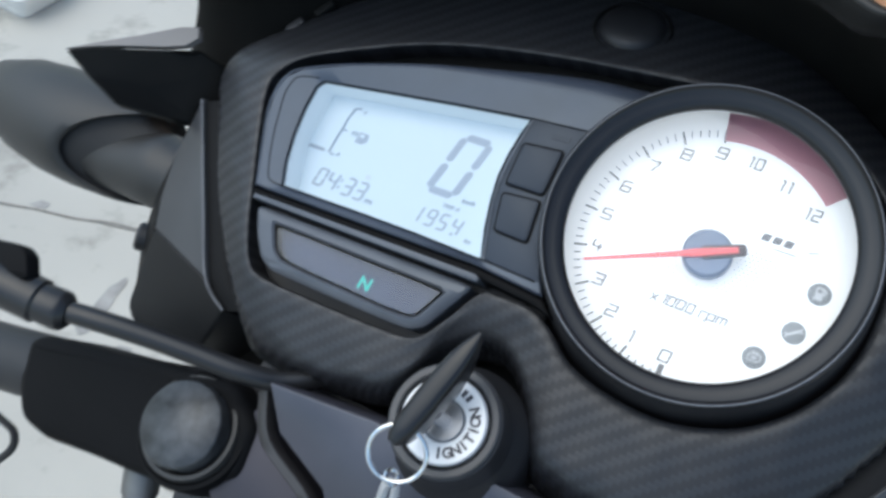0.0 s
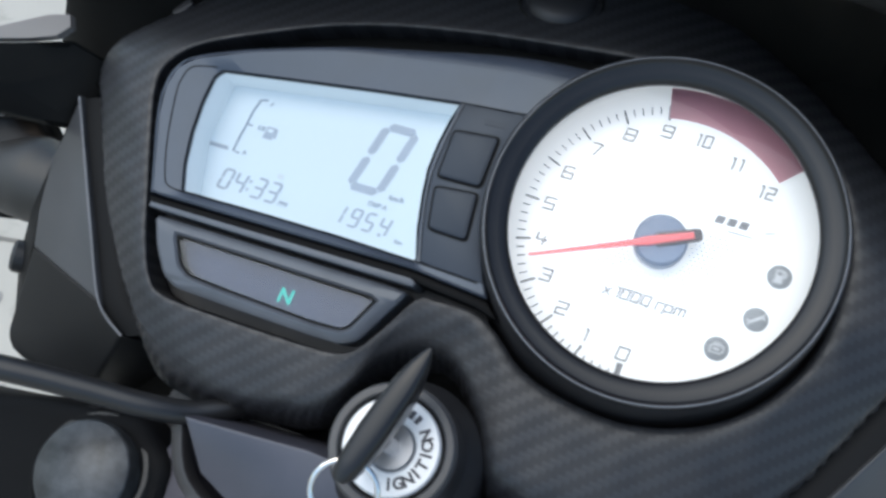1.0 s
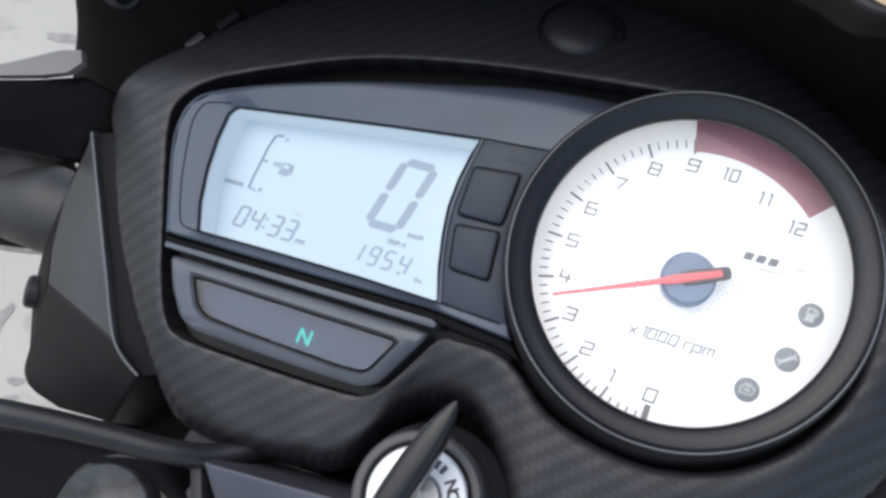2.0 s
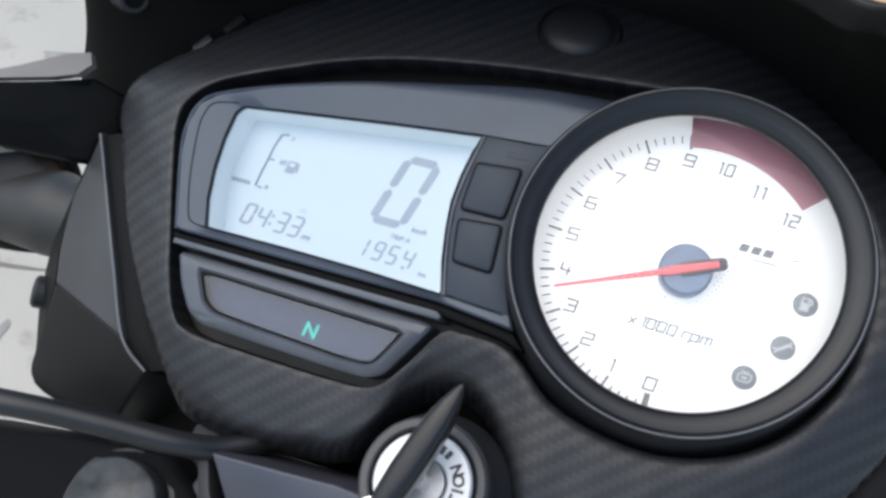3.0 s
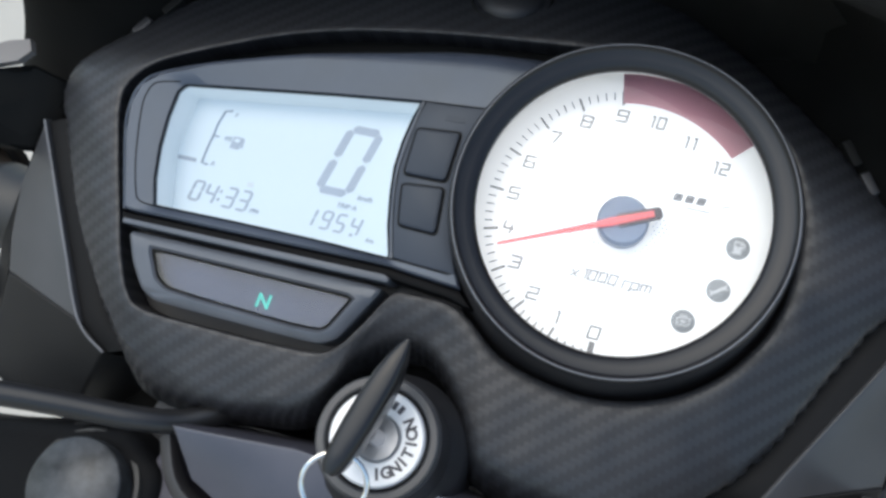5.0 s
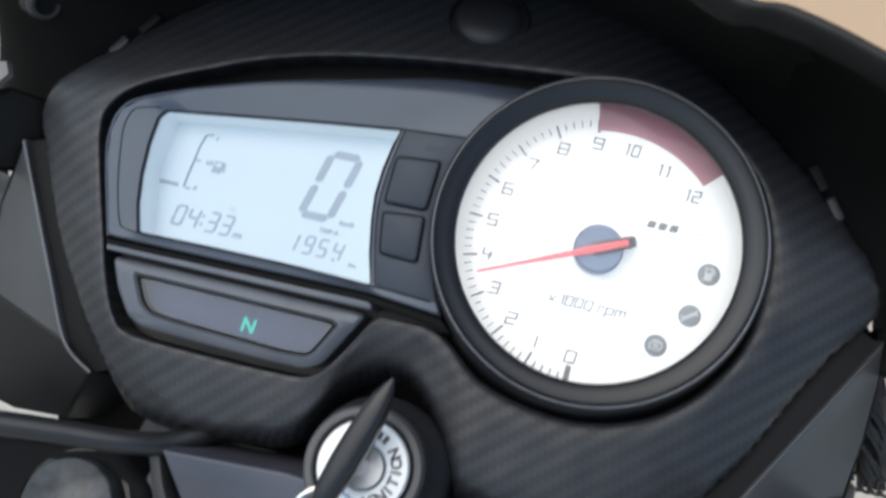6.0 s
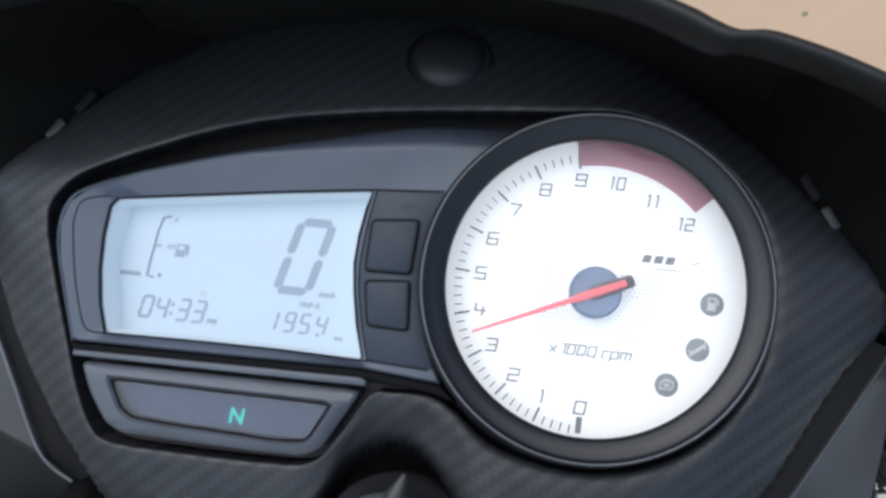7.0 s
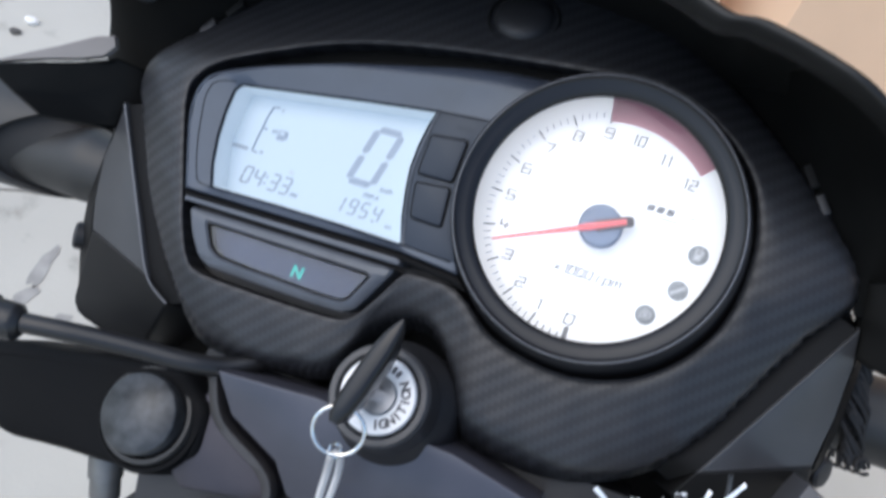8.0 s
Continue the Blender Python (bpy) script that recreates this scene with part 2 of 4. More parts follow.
def tube(path, r, n=14, bm=None, cap=True):
    """A round bar along a line of points; r: a number or one per point."""
    p = [Vector(q) for q in path]
    rr = r if isinstance(r, (list, tuple)) else [r] * len(p)
    loops = []
    side = None
    for i, q in enumerate(p):
        d = (p[min(i + 1, len(p) - 1)] - p[max(i - 1, 0)]).normalized()
        if side is None:
            side = d.orthogonal().normalized()
        side = (side - d * side.dot(d)).normalized()
        up = d.cross(side)
        loops.append([tuple(q + rr[i] * (math.cos(2 * math.pi * s / n) * side + math.sin(2 * math.pi * s / n) * up)) for s in range(n)])
    return loft(loops, cap, cap, bm=bm)


def torus(c, axis, r, wire, n=40, m=10, squash=1.0, bm=None):
    q = Vector(axis).to_track_quat("Z", "Y")
    loops = []
    for s in range(n):
        a = 2 * math.pi * s / n
        e = Vector((math.cos(a), math.sin(a) * squash, 0))
        o = Vector((math.cos(a), math.sin(a), 0))
        loops.append([tuple(Vector(c) + q @ (r * e + wire * (math.cos(b) * o + math.sin(b) * Vector((0, 0, 1))))) for b in [2 * math.pi * k / m for k in range(m)]])
    return loft(loops + loops[:1], bm=bm)


def lathe(profile, c, axis=(0, 0, 1), n=72, bm=None, cap0=False, cap1=False):
    """Turns (radius, height) rows round an axis through c."""
    q = Vector(axis).to_track_quat("Z", "Y")
    loops = [[tuple(Vector(c) + q @ Vector((r * math.cos(2 * math.pi * s / n), r * math.sin(2 * math.pi * s / n), h))) for s in range(n)] for r, h in profile]
    return loft(loops, cap0, cap1, bm=bm)


def box(c, x, y, hx, hy, w0, w1, bm):
    """A flat bar with half sizes hx, hy along the plane directions x, y."""
    c, x, y = Vector(c), Vector(x), Vector(y)
    pts = [c + x * hx * a + y * hy * b for a, b in ((-1, -1), (1, -1), (1, 1), (-1, 1))]
    return prism([tuple(p) for p in pts], w0, w1, bm=bm)


GLYPHS = {
    "0": [[(0, 0), (0, 1), (1, 1), (1, 0), (0, 0)]],
    "1": [[(0.35, 1), (0.7, 1), (0.7, 0)]],
    "2": [[(0, 1), (1, 1), (1, 0.5), (0, 0.5), (0, 0), (1, 0)]],
    "3": [[(0, 1), (1, 1), (1, 0), (0, 0)], [(0.25, 0.5), (1, 0.5)]],
    "4": [[(0, 1), (0, 0.42), (1, 0.42)], [(0.75, 0.75), (0.75, 0)]],
    "5": [[(1, 1), (0, 1), (0, 0.5), (1, 0.5), (1, 0), (0, 0)]],
    "6": [[(1, 1), (0, 1), (0, 0), (1, 0), (1, 0.5), (0, 0.5)]],
    "7": [[(0, 1), (1, 1), (0.45, 0)]],
    "8": [[(0, 0), (0, 1), (1, 1), (1, 0), (0, 0)], [(0, 0.5), (1, 0.5)]],
    "9": [[(0, 0), (1, 0), (1, 1), (0, 1), (0, 0.5), (1, 0.5)]],
}


def strokes(lines, at, w, h, slant, stroke, z, bm):
    """Letter strokes in a box of w by h whose lower left corner is at."""
    step = 0
    for line in lines:
        p = [Vector((at[0] + w * x + slant * h * y, at[1] + h * y)) for x, y in line]
        for a, b in zip(p, p[1:]):
            d = (b - a).normalized()
            step += 1
            box((a + b) / 2, d, (-d.y, d.x), (b - a).length / 2 + stroke / 2, stroke / 2, z - 0.3, z + 0.012 * step, bm)
    return bm


SEGS = {"0": "abcdef", "1": "bc", "2": "abged", "3": "abgcd", "4": "fgbc", "5": "afgcd", "9": "abcdfg"}


def seven(ch, at, w, h, slant, stroke, z, gap=0.25):
    """A seven-segment digit with pointed bars."""
    bm = bmesh.new()
    s = stroke / 2
    ends = {"a": ((0, 1), (1, 1)), "b": ((1, 1), (1, 0.5)), "c": ((1, 0.5), (1, 0)), "d": ((0, 0), (1, 0)), "e": ((0, 0.5), (0, 0)), "f": ((0, 1), (0, 0.5)), "g": ((0, 0.5), (1, 0.5))}
    for k in SEGS.get(ch, ch):
        (x0, y0), (x1, y1) = ends[k]
        a = Vector((s + x0 * (w - 2 * s), s + y0 * (h - 2 * s)))
        b = Vector((s + x1 * (w - 2 * s), s + y1 * (h - 2 * s)))
        d = (b - a).normalized()
        nn = Vector((-d.y, d.x))
        a, b = a + d * gap, b - d * gap
        pts = [a, a + d * s * 0.8 + nn * s, b - d * s * 0.8 + nn * s, b, b - d * s * 0.8 - nn * s, a + d * s * 0.8 - nn * s]
        prism([(at[0] + p.x + slant * p.y, at[1] + p.y) for p in pts], z - 0.2, z, bm=bm)
    return bm


def word(text, size, m, depth=0.15, fat=0.0):
    """A word in the built-in font as a bmesh, laid by the matrix m (millimetres)."""
    cu = bpy.data.curves.new("word", "FONT")
    cu.body, cu.size, cu.extrude, cu.align_x, cu.align_y = text, size, depth, "CENTER", "CENTER"
    cu.resolution_u, cu.offset = 3, fat
    tmp = new("word", cu)
    bpy.context.view_layer.update()
    me = bpy.data.meshes.new_from_object(tmp.evaluated_get(bpy.context.evaluated_depsgraph_get()))
    bm = bmesh.new()
    bm.from_mesh(me)
    bm.transform(m)
    bpy.data.objects.remove(tmp)
    bpy.data.curves.remove(cu)
    bpy.data.meshes.remove(me)
    return bm


def merge(bm, other):
    me = bpy.data.meshes.new("tmp")
    other.to_mesh(me)
    other.free()
    bm.from_mesh(me)
    bpy.data.meshes.remove(me)
    return bm


MID = -55.0  # the motorcycle's plane of symmetry


def flip(pts):
    return [(2 * MID - p[0], *p[1:]) for p in pts]

# ---- the ground and the wall ----


def concrete():
    m = mat("concrete", (0.46, 0.444, 0.396), 0.85, var=0.12, scale=2.2, bump=0.25, bscale=160, dist=0.002)
    nt = m.node_tree
    n, l = nt.nodes, nt.links
    p = n["Principled BSDF"]
    src = p.inputs["Base Color"].links[0].from_socket
    tc = n.new("ShaderNodeTexCoord")
    spot = n.new("ShaderNodeTexNoise")
    spot.inputs["Scale"].default_value, spot.inputs["Detail"].default_value, spot.inputs["Roughness"].default_value = 9, 8, 0.65
    l.new(tc.outputs["Object"], spot.inputs["Vector"])
    r = n.new("ShaderNodeValToRGB")
    r.color_ramp.elements[0].position, r.color_ramp.elements[0].color = 0.32, (0.62, 0.61, 0.6, 1)
    r.color_ramp.elements[1].position, r.color_ramp.elements[1].color = 0.45, (1, 1, 1, 1)
    l.new(spot.outputs["Fac"], r.inputs[0])
    mx = n.new("ShaderNodeMix")
    mx.data_type, mx.blend_type = "RGBA", "MULTIPLY"
    mx.inputs["Factor"].default_value = 0.8
    l.new(src, mx.inputs["A"])
    l.new(r.outputs[0], mx.inputs["B"])
    l.new(mx.outputs["Result"], p.inputs["Base Color"])
    return m


M_FLOOR = concrete()
M_WALL = mat("peach_wall_paint", (0.82, 0.565, 0.385), 0.8, var=0.06, scale=3.0, bump=0.2, bscale=120, dist=0.001)
STAINS = [(-0.727, 0.345, 0.042, 0.011, 98), (-0.717, 0.29, 0.022, 0.012, 80), (-0.645, 0.228, 0.012, 0.007, 10), (-0.602, 0.241, 0.013, 0.008, 0), (-0.645, 0.282, 0.011, 0.007, 20), (-0.634, 0.257, 0.009, 0.005, 30), (-0.95, 0.43, 0.014, 0.009, 20), (-1.05, 0.95, 0.03, 0.015, 20)]
M_JOINT = mat("dirty_joint", (0.2, 0.19, 0.17), 0.9)


def metres(bm):
    bmesh.ops.scale(bm, vec=(1000, 1000, 1000), verts=bm.verts)
    return bm


bm = bmesh.new()
bmesh.ops.create_grid(bm, x_segments=1, y_segments=1, size=60)
ground = tagged(part("ground", metres(bm), M_FLOOR, None), "pale grey concrete floor with fine cracks and stains", "floor", kind="structure")
near, far = [], []
for k in range(241):
    x = -3.0 + 4.2 * k / 240
    y = -0.365 + (x + 3.0) * 0.381 + 0.004 * noise.noise(Vector((x * 14, 0.3, 0))) + 0.002 * noise.noise(Vector((x * 60, 2.3, 0)))
    h = 0.0022 + 0.0016 * noise.noise(Vector((x * 30, 7.1, 0))) + 0.004 * max(0.0, noise.noise(Vector((x * 9, 5.5, 0))) - 0.3)
    near.append((x, y - h, 0.0016))
    far.append((x, y + h, 0.0016))
bm = loft([[(x, y - 0.0005, -0.02) for x, y, z in near], near, far, [(x, y + 0.0005, -0.02) for x, y, z in far]], closed=False)
joint = tagged(part("floor_joint", metres(bm), M_JOINT, None), "thin dirty joint line between concrete floor slabs", "floor joint", kind="structure")
bm = prism([(0.285, 1.5), (5.0, 1.5), (5.0, 1.9), (-0.28, 1.9), (-0.28, 1.53), (0.136, 1.53), (0.136, 1.60), (0.154, 1.64)], -0.02, 3.0)
wall = tagged(part("wall_north", metres(bm), M_WALL, None), "peach painted plaster wall with a slanting corner and a thin groove", "wall", kind="structure")

M_SMUDGE = mat("wall_smudge", (0.42, 0.33, 0.24), 0.85, var=0.25, scale=60)
for x, z, rx, rz in ((0.359, 0.08, 0.017, 0.005), (0.4, 0.116, 0.006, 0.004), (0.685, 0.187, 0.006, 0.007), (0.82, 0.054, 0.004, 0.012)):
    ring = []
    for k in range(14):
        a = 2 * math.pi * k / 14
        w = 1 + 0.4 * noise.noise(Vector((math.cos(a) * 2 + x * 9, math.sin(a) * 2, z * 30)))
        ring.append((x + rx * w * math.cos(a), z + rz * w * math.sin(a)))
    bm = loft([[(u, 1.5, v) for u, v in ring], [(u, 1.4992, v) for u, v in ring]], True, True)
    tagged(part("wall_smudge", metres(bm), M_SMUDGE, None), "small brown smudge on the peach wall", "smudge", "wall smudges", kind="structure")
M_STAIN = mat("damp_concrete", (0.33, 0.32, 0.3), 0.8, var=0.2, scale=30, bump=0.25, bscale=160, dist=0.002)
random.seed(11)
for x, y, rx, ry, turn in STAINS:
    ring = []
    for k in range(22):
        a = 2 * math.pi * k / 22
        r = 1 + 0.45 * noise.noise(Vector((math.cos(a) * 1.5 + x * 9, math.sin(a) * 1.5, y * 7)))
        p = Matrix.Rotation(radians(turn), 2) @ Vector((rx * r * math.cos(a), ry * r * math.sin(a)))
        ring.append((x + p.x, y + p.y))
    tagged(part("floor_stain", metres(prism(ring, 0.0005, 0.0012)), M_STAIN, None), "darker damp stain on the concrete floor", "stain", "floor stains", kind="structure")
M_PALE = mat("pale_stone", (0.8, 0.79, 0.76), 0.7)
M_DARKSTONE = mat("dark_stone", (0.09, 0.085, 0.08), 0.8)
for x, y, r, m, lab in ((-1.092, 0.805, 0.011, M_PALE, "small white pebble on the concrete floor"), (-1.099, 0.765, 0.009, M_DARKSTONE, "small dark pebble on the concrete floor")):
    bm = bmesh.new()
    bmesh.ops.create_icosphere(bm, subdivisions=2, radius=1)
    for v in bm.verts:
        v.co *= 1 + 0.25 * noise.noise(v.co * 1.4 + Vector((x, y, 0)) * 5)
        v.co = Vector((x + v.co.x * r * 1.3, y + v.co.y * r, 0.4 * r + v.co.z * r * 0.6))
    tagged(part("pebble", metres(bm), m, None), lab, "pebble", "pebbles on the floor")
M_TUB = mat("milky_plastic", (0.72, 0.72, 0.7), 0.25, var=0.03, bump=0.0)
c = Vector((-1.39, 0.84))
q = rounded([(c.x - 0.07, c.y - 0.07), (c.x + 0.07, c.y - 0.07), (c.x + 0.07, c.y + 0.07), (c.x - 0.07, c.y + 0.07)], 0.035)
bm = loft([lift(inset(q, 0.012), 0.002), lift(q, 0.05), lift(inset(q, -0.006), 0.052), lift(inset(q, -0.006), 0.055), lift(inset(q, 0.003), 0.055), lift(inset(q, 0.016), 0.006)], True, True)
tub = tagged(part("plastic_tub", metres(bm), M_TUB, None), "milky white plastic tub standing on the floor", "tub")

# ---- the motorcycle ----
AXLE = Vector((0, 0.156, 0.988))  # the steering axis
bike = new("motorcycle")
bike.location = (0, 0, 0)
tagged(bike, "black motorcycle with a carbon-look cowl parked on its side stand", "motorcycle")


def piece(name, bm, material, label="", **k):
    """A part of the motorcycle, in the panel's frame."""
    ob = part(name, bm, material, bike, label, **k)
    ob.matrix_basis = DASH
    return ob


def group(name, label=""):
    ob = holder(name, bike)
    ob.matrix_basis = DASH
    if label:
        tagged(ob, label)
    return ob


# carbon-look cowl: pairs of the opening's edge and the outer edge, round the panel
OPEN = [(-183.3, 4.3), (-182.3, 13.6), (-172.0, 23.9), (-144.2, 36.2), (-125.7, 42.9), (-107.2, 47.5), (-88.6, 50.6), (-70.1, 53.0), (-45.4, 55.3), (-20.6, 57.2), (5.2, 58.7), (28.4, 50.4), (46.4, 34.3), (53.8, 15.2), (55.0, -2.1), (53.1, -17.6), (47.5, -30.5), (37.7, -42.5), (24, -51.7), (6.1, -56.6), (-12.2, -55.8), (-28.8, -51.1), (-41.2, -41.8), (-49.5, -38.2), (-60.9, -38.4), (-68.1, -39.9), (-76.3, -53.3), (-84.5, -63.1), (-98.9, -65.2), (-132.9, -65.4), (-152.4, -64.6), (-159.6, -60.0), (-165.8, -48.2), (-171.0, -33.8), (-179.2, -10.1)]
OUTER = [(-217, 7), (-212, 22), (-195, 40), (-174, 60), (-152, 76), (-124, 90), (-92, 99), (-68, 101), (-45, 101), (-16, 96), (12, 85), (38, 67), (62, 47), (82, 26), (97, 4), (84, -17), (72, -40), (60, -62), (44, -81), (18, -95), (-10, -97), (-30, -92), (-38, -76), (-50, -61), (-62, -59), (-75, -67), (-88, -88), (-105, -93), (-130, -95.5), (-152, -92.5), (-164, -82), (-177.5, -65), (-195.5, -37), (-202, -25), (-211.5, -6)]
NC = 560


def edge_height(x, y):
    """How high the cowl's outer edge lies."""
    top = max(0.0, min(1.0, (y - 20) / 60))
    low = max(0.0, min(1.0, (-y - 40) / 50)) * max(0.0, 1 - abs(x - MID) / 130)
    return -8 - 12 * top + 10 * low


inner, outer = spline(OPEN, NC), spline(OUTER, NC)
LIP = ((0.02, -14, -14), (0.0, -1.3, -2.4), (0.006, -0.35, -1.5), (0.018, -0.05, -1.0), (0.06, 0.0, -0.4), (0.12, 0.0, -0.1), (0.19, 0.0, 0.0), (0.28, 0, 0), (0.45, 0, 0), (0.6, 0, 0))
FOLD = ((8.0, 0.0), (6.4, 0.2), (5.2, 0.7), (4.1, 1.7), (3.1, 3.2), (2.1, 5.4), (1.2, 8.2), (0.4, 11.5))  # from the outer edge inwards, and how far it has rolled down
loops = []
for f, crisp, soft in LIP:
    row = []
    for p, q in zip(inner, outer):
        g = max(0.0, min(1.0, (p.x + 62) / 30))
        high = max(0.0, min(1.0, (q.y - 20) / 60))
        k = max(0.0, f) ** 1.5
        k += high * (max(0.0, f) - k)
        r = p.lerp(q, f)
        row.append((r.x, r.y, 2.0 * (1 - k) + edge_height(q.x, q.y) * k + crisp + (soft - crisp) * g + (0.9 * noise.noise(Vector((r.x * 0.09, r.y * 0.09, 3.1))) if f > 0.2 else 0)))
    loops.append(row)
for e, drop in FOLD:
    row = []
    for n, (p, q) in enumerate(zip(inner, outer)):
        high = max(0.0, min(1.0, (q.y + 2) / 18))
        slope_on = max(0.0, min(1.0, (q.y - 20) / 60))
        tight = max(0.0, min(1.0, (q.x + 5) / 40)) * (1 - high)
        f = 1 - e * (1 - 0.4 * tight + 0.8 * (1 - tight) * max(0.0, min(1.0, (-q.y - 60) / 25))) / (q - p).length
        k = f ** 1.5
        k += slope_on * (f - k)
        r = p.lerp(q, f)
        frill = 0.9 * noise.noise(Vector((q.x * 0.17, q.y * 0.17, 8.2))) + 0.5 * math.sin(n * 1.75)
        r = r + (q - p).normalized() * frill * min(1.0, drop / 4) * (1 - 0.7 * high)
        row.append((r.x, r.y, 2.0 * (1 - k) + edge_height(q.x, q.y) * k - drop * (1 - 0.75 * high) + 0.9 * noise.noise(Vector((r.x * 0.09, r.y * 0.09, 3.1)))))
    loops.append(row)
low = []
for p, q in zip(inner, outer):
    d = (q - p).normalized()
    r = q + d * 1.6
    low.append((r.x, r.y, edge_height(q.x, q.y) - 15))
loops.append(low)
loops.append([(x, y, w - 24) for x, y, w in low])
cowl = piece("cowl", loft(loops), M_CARBON, "black carbon-look panel round the instruments", smooth=80)
# dark underlay added under the cowl so that its gaps look dark
HULL = [(-225, 0), (-228, -40), (-216, -90), (-196, -108), (-150, -106), (40, -100), (80, -100), (98, -86), (104, -40), (102, 0), (85, 50), (40, 85), (-10, 105), (-55, 108), (-100, 105), (-150, 85), (-195, 50)]
piece("inner_hull", prism(HULL, -112, -76), M_RUBBER, "black underlay that fills the gaps under the cowl")

# fixing boss on the cowl
bm = lathe([(12.6, -14), (12.4, -0.6), (11.6, 1.6), (9.8, 3.0), (7, 4.0), (3.4, 4.6), (0.2, 4.7)], (-55, 74.5, -7.5), (0, 0.42, 1), cap1=True)
piece("plug_gap", lathe([(15.4, -14), (15.0, 0.1), (14.2, 0.6), (12.7, -1.5)], (-55, 74.5, -7.5), (0, 0.42, 1)), M_LINER)
piece("cowl_plug", bm, M_BLACK, "round black rubber plug")

# instrument body and hood wall
piece("instrument_base", prism([tuple(p)[:2] for p in spline([Vector(q) for q in OPEN], 140)], -34, -12), M_BLACK)
HOOD = [(-166.5, -32.9), (-174.9, -6.5), (-176.3, 4.5), (-174.4, 12.1), (-168.5, 17.4), (-149.8, 24.6), (-122.7, 32.2), (-108.1, 34.9), (-86.0, 37.9), (-67.9, 40.1), (-53.6, 41.3), (-35.9, 41.6), (-29, 42.4)]
RIMS = [(-172.5, -35.4), (-181.3, -9.1), (-184.1, 4.4), (-183.4, 13.7), (-173.1, 24.0), (-145.2, 36.7), (-126.6, 43.4), (-107.8, 48.0), (-88.9, 51.1), (-70.3, 53.4), (-46.5, 55.6), (-23.8, 57.0), (-8, 58.8)]
a, b = spline(HOOD, 90, False), spline(RIMS, 90, False)
STEEP = ((-0.1, 8.06), (0.0, 7.95), (0.03, 7.6), (0.06, 6.6), (0.085, 4.6), (0.105, 1.6), (0.12, -2.0), (0.135, -6.0), (0.15, -11.0))
GENTLE = ((-0.1, 8.06), (0.0, 7.95), (0.12, 7.55), (0.24, 6.7), (0.36, 5.1), (0.47, 2.7), (0.57, -0.6), (0.67, -5.0), (0.78, -11.0))
loops = []
for (f0, w0), (f1, w1) in zip(STEEP, GENTLE):
    row = []
    for n, (p, q) in enumerate(zip(a, b)):
        g = max(0.0, min(1.0, (n / 89 - 0.42) / 0.4))
        g = g * g * (3 - 2 * g)
        row.append((*p.lerp(q, f0 + (f1 - f0) * g).xy, w0 + (w1 - w0) * g))
    loops.append(row)
piece("hood_roll", loft(loops, closed=False), M_FRAME, "grey-black frame edge that rolls down under the hood", smooth=70)
# Floor of the gap; its shade is put into the black colour.
bm = loft([lift([p.lerp(q, 0.05) for p, q in zip(a, b)], -10.5), lift([p.lerp(q, 1.06) for p, q in zip(a, b)], -10.5), lift([p.lerp(q, 1.07) for p, q in zip(a, b)], -2.5)], closed=False)
piece("hood_gap", bm, M_DARKLINER, "gap floor round the display, painted black for shade")

# ---- the display ----
display = group("speedometer_display", "grey-black digital speedometer with a pale backlit screen")
WINDOW = [(-158, 14.8), (-131, 18.3), (-103, 21.9), (-73.8, 25.2), (-75.2, 19.0), (-76.6, 10.5), (-77.1, 1.3), (-76.1, -7.7), (-74.1, -18.4), (-71.3, -28.9), (-97.6, -28.4), (-125.6, -28.6), (-156.1, -29.2), (-159, -19.7), (-160.6, -8.7), (-160.9, 2.4), (-160, 11.9)]
HOODIN = [(-166.5, -32.7), (-174.7, -6.5), (-176.2, 4.5), (-174.2, 12.1), (-168.3, 17.2), (-149.8, 24.4), (-122.7, 32.0), (-108.1, 34.7), (-86.0, 37.7), (-67.9, 39.9), (-53.6, 41.1), (-37.9, 41.6), (-47.5, 29), (-54, 13), (-56, 0), (-54.3, -13), (-49, -27), (-45.5, -33.6), (-72, -31.4), (-120, -32.2)]
fo = by_angle(HOODIN, (-118, -3), 220)
fi = by_angle(WINDOW, (-118, -3), 220)
part("display_frame", ring_plate(fo, fi, -8, 8.0, 7.0, 0.7, 5.0), M_FRAME, display, "grey-black moulded frame")
bo = by_angle(inset(WINDOW, -0.2), (-118, -3), 200)
bi = by_angle([(-157.2, 13.6), (-120, 18.2), (-76.4, 23.6), (-79.0, 0), (-74.0, -27.6), (-120, -27.4), (-154.6, -28.0), (-159.0, -6)], (-118, -3), 200)
part("screen_border", loft([lift(bo, 5.6), lift(inset(bo, 0.8), 4.6), lift(bi, -2.98)]), M_BORDER, display, "greyer soft edge of the screen")
part("screen", prism(inset(WINDOW, -1.5), -8, -3.0), M_LCD, display, "pale blue-white backlit liquid crystal screen")
# seam lines on the frame
bm = bmesh.new()
strip = [(-160.2, 15.6), (-168.8, 13.3), (-171.2, 8.0), (-171, 1.5), (-168.2, -13.2), (-164.2, -25.7), (-161.5, -29), (-155.8, -29.4)]
line = [tuple(p) for p in spline(strip, 40, False)]


def on_frame(x, y):
    """Height of the frame's face, by how far the point lies between window and hood."""
    c = Vector((-118, -3))
    d = Vector((x, y)) - c
    k = int(round(math.atan2(d.y, d.x) / (2 * math.pi) * 220)) % 220
    ri, ro = (Vector(fi[k]) - c).length, (Vector(fo[k]) - c).length
    return 7.0 + 1.0 * max(0, min(1, (d.length - ri) / max(1e-6, ro - ri)))


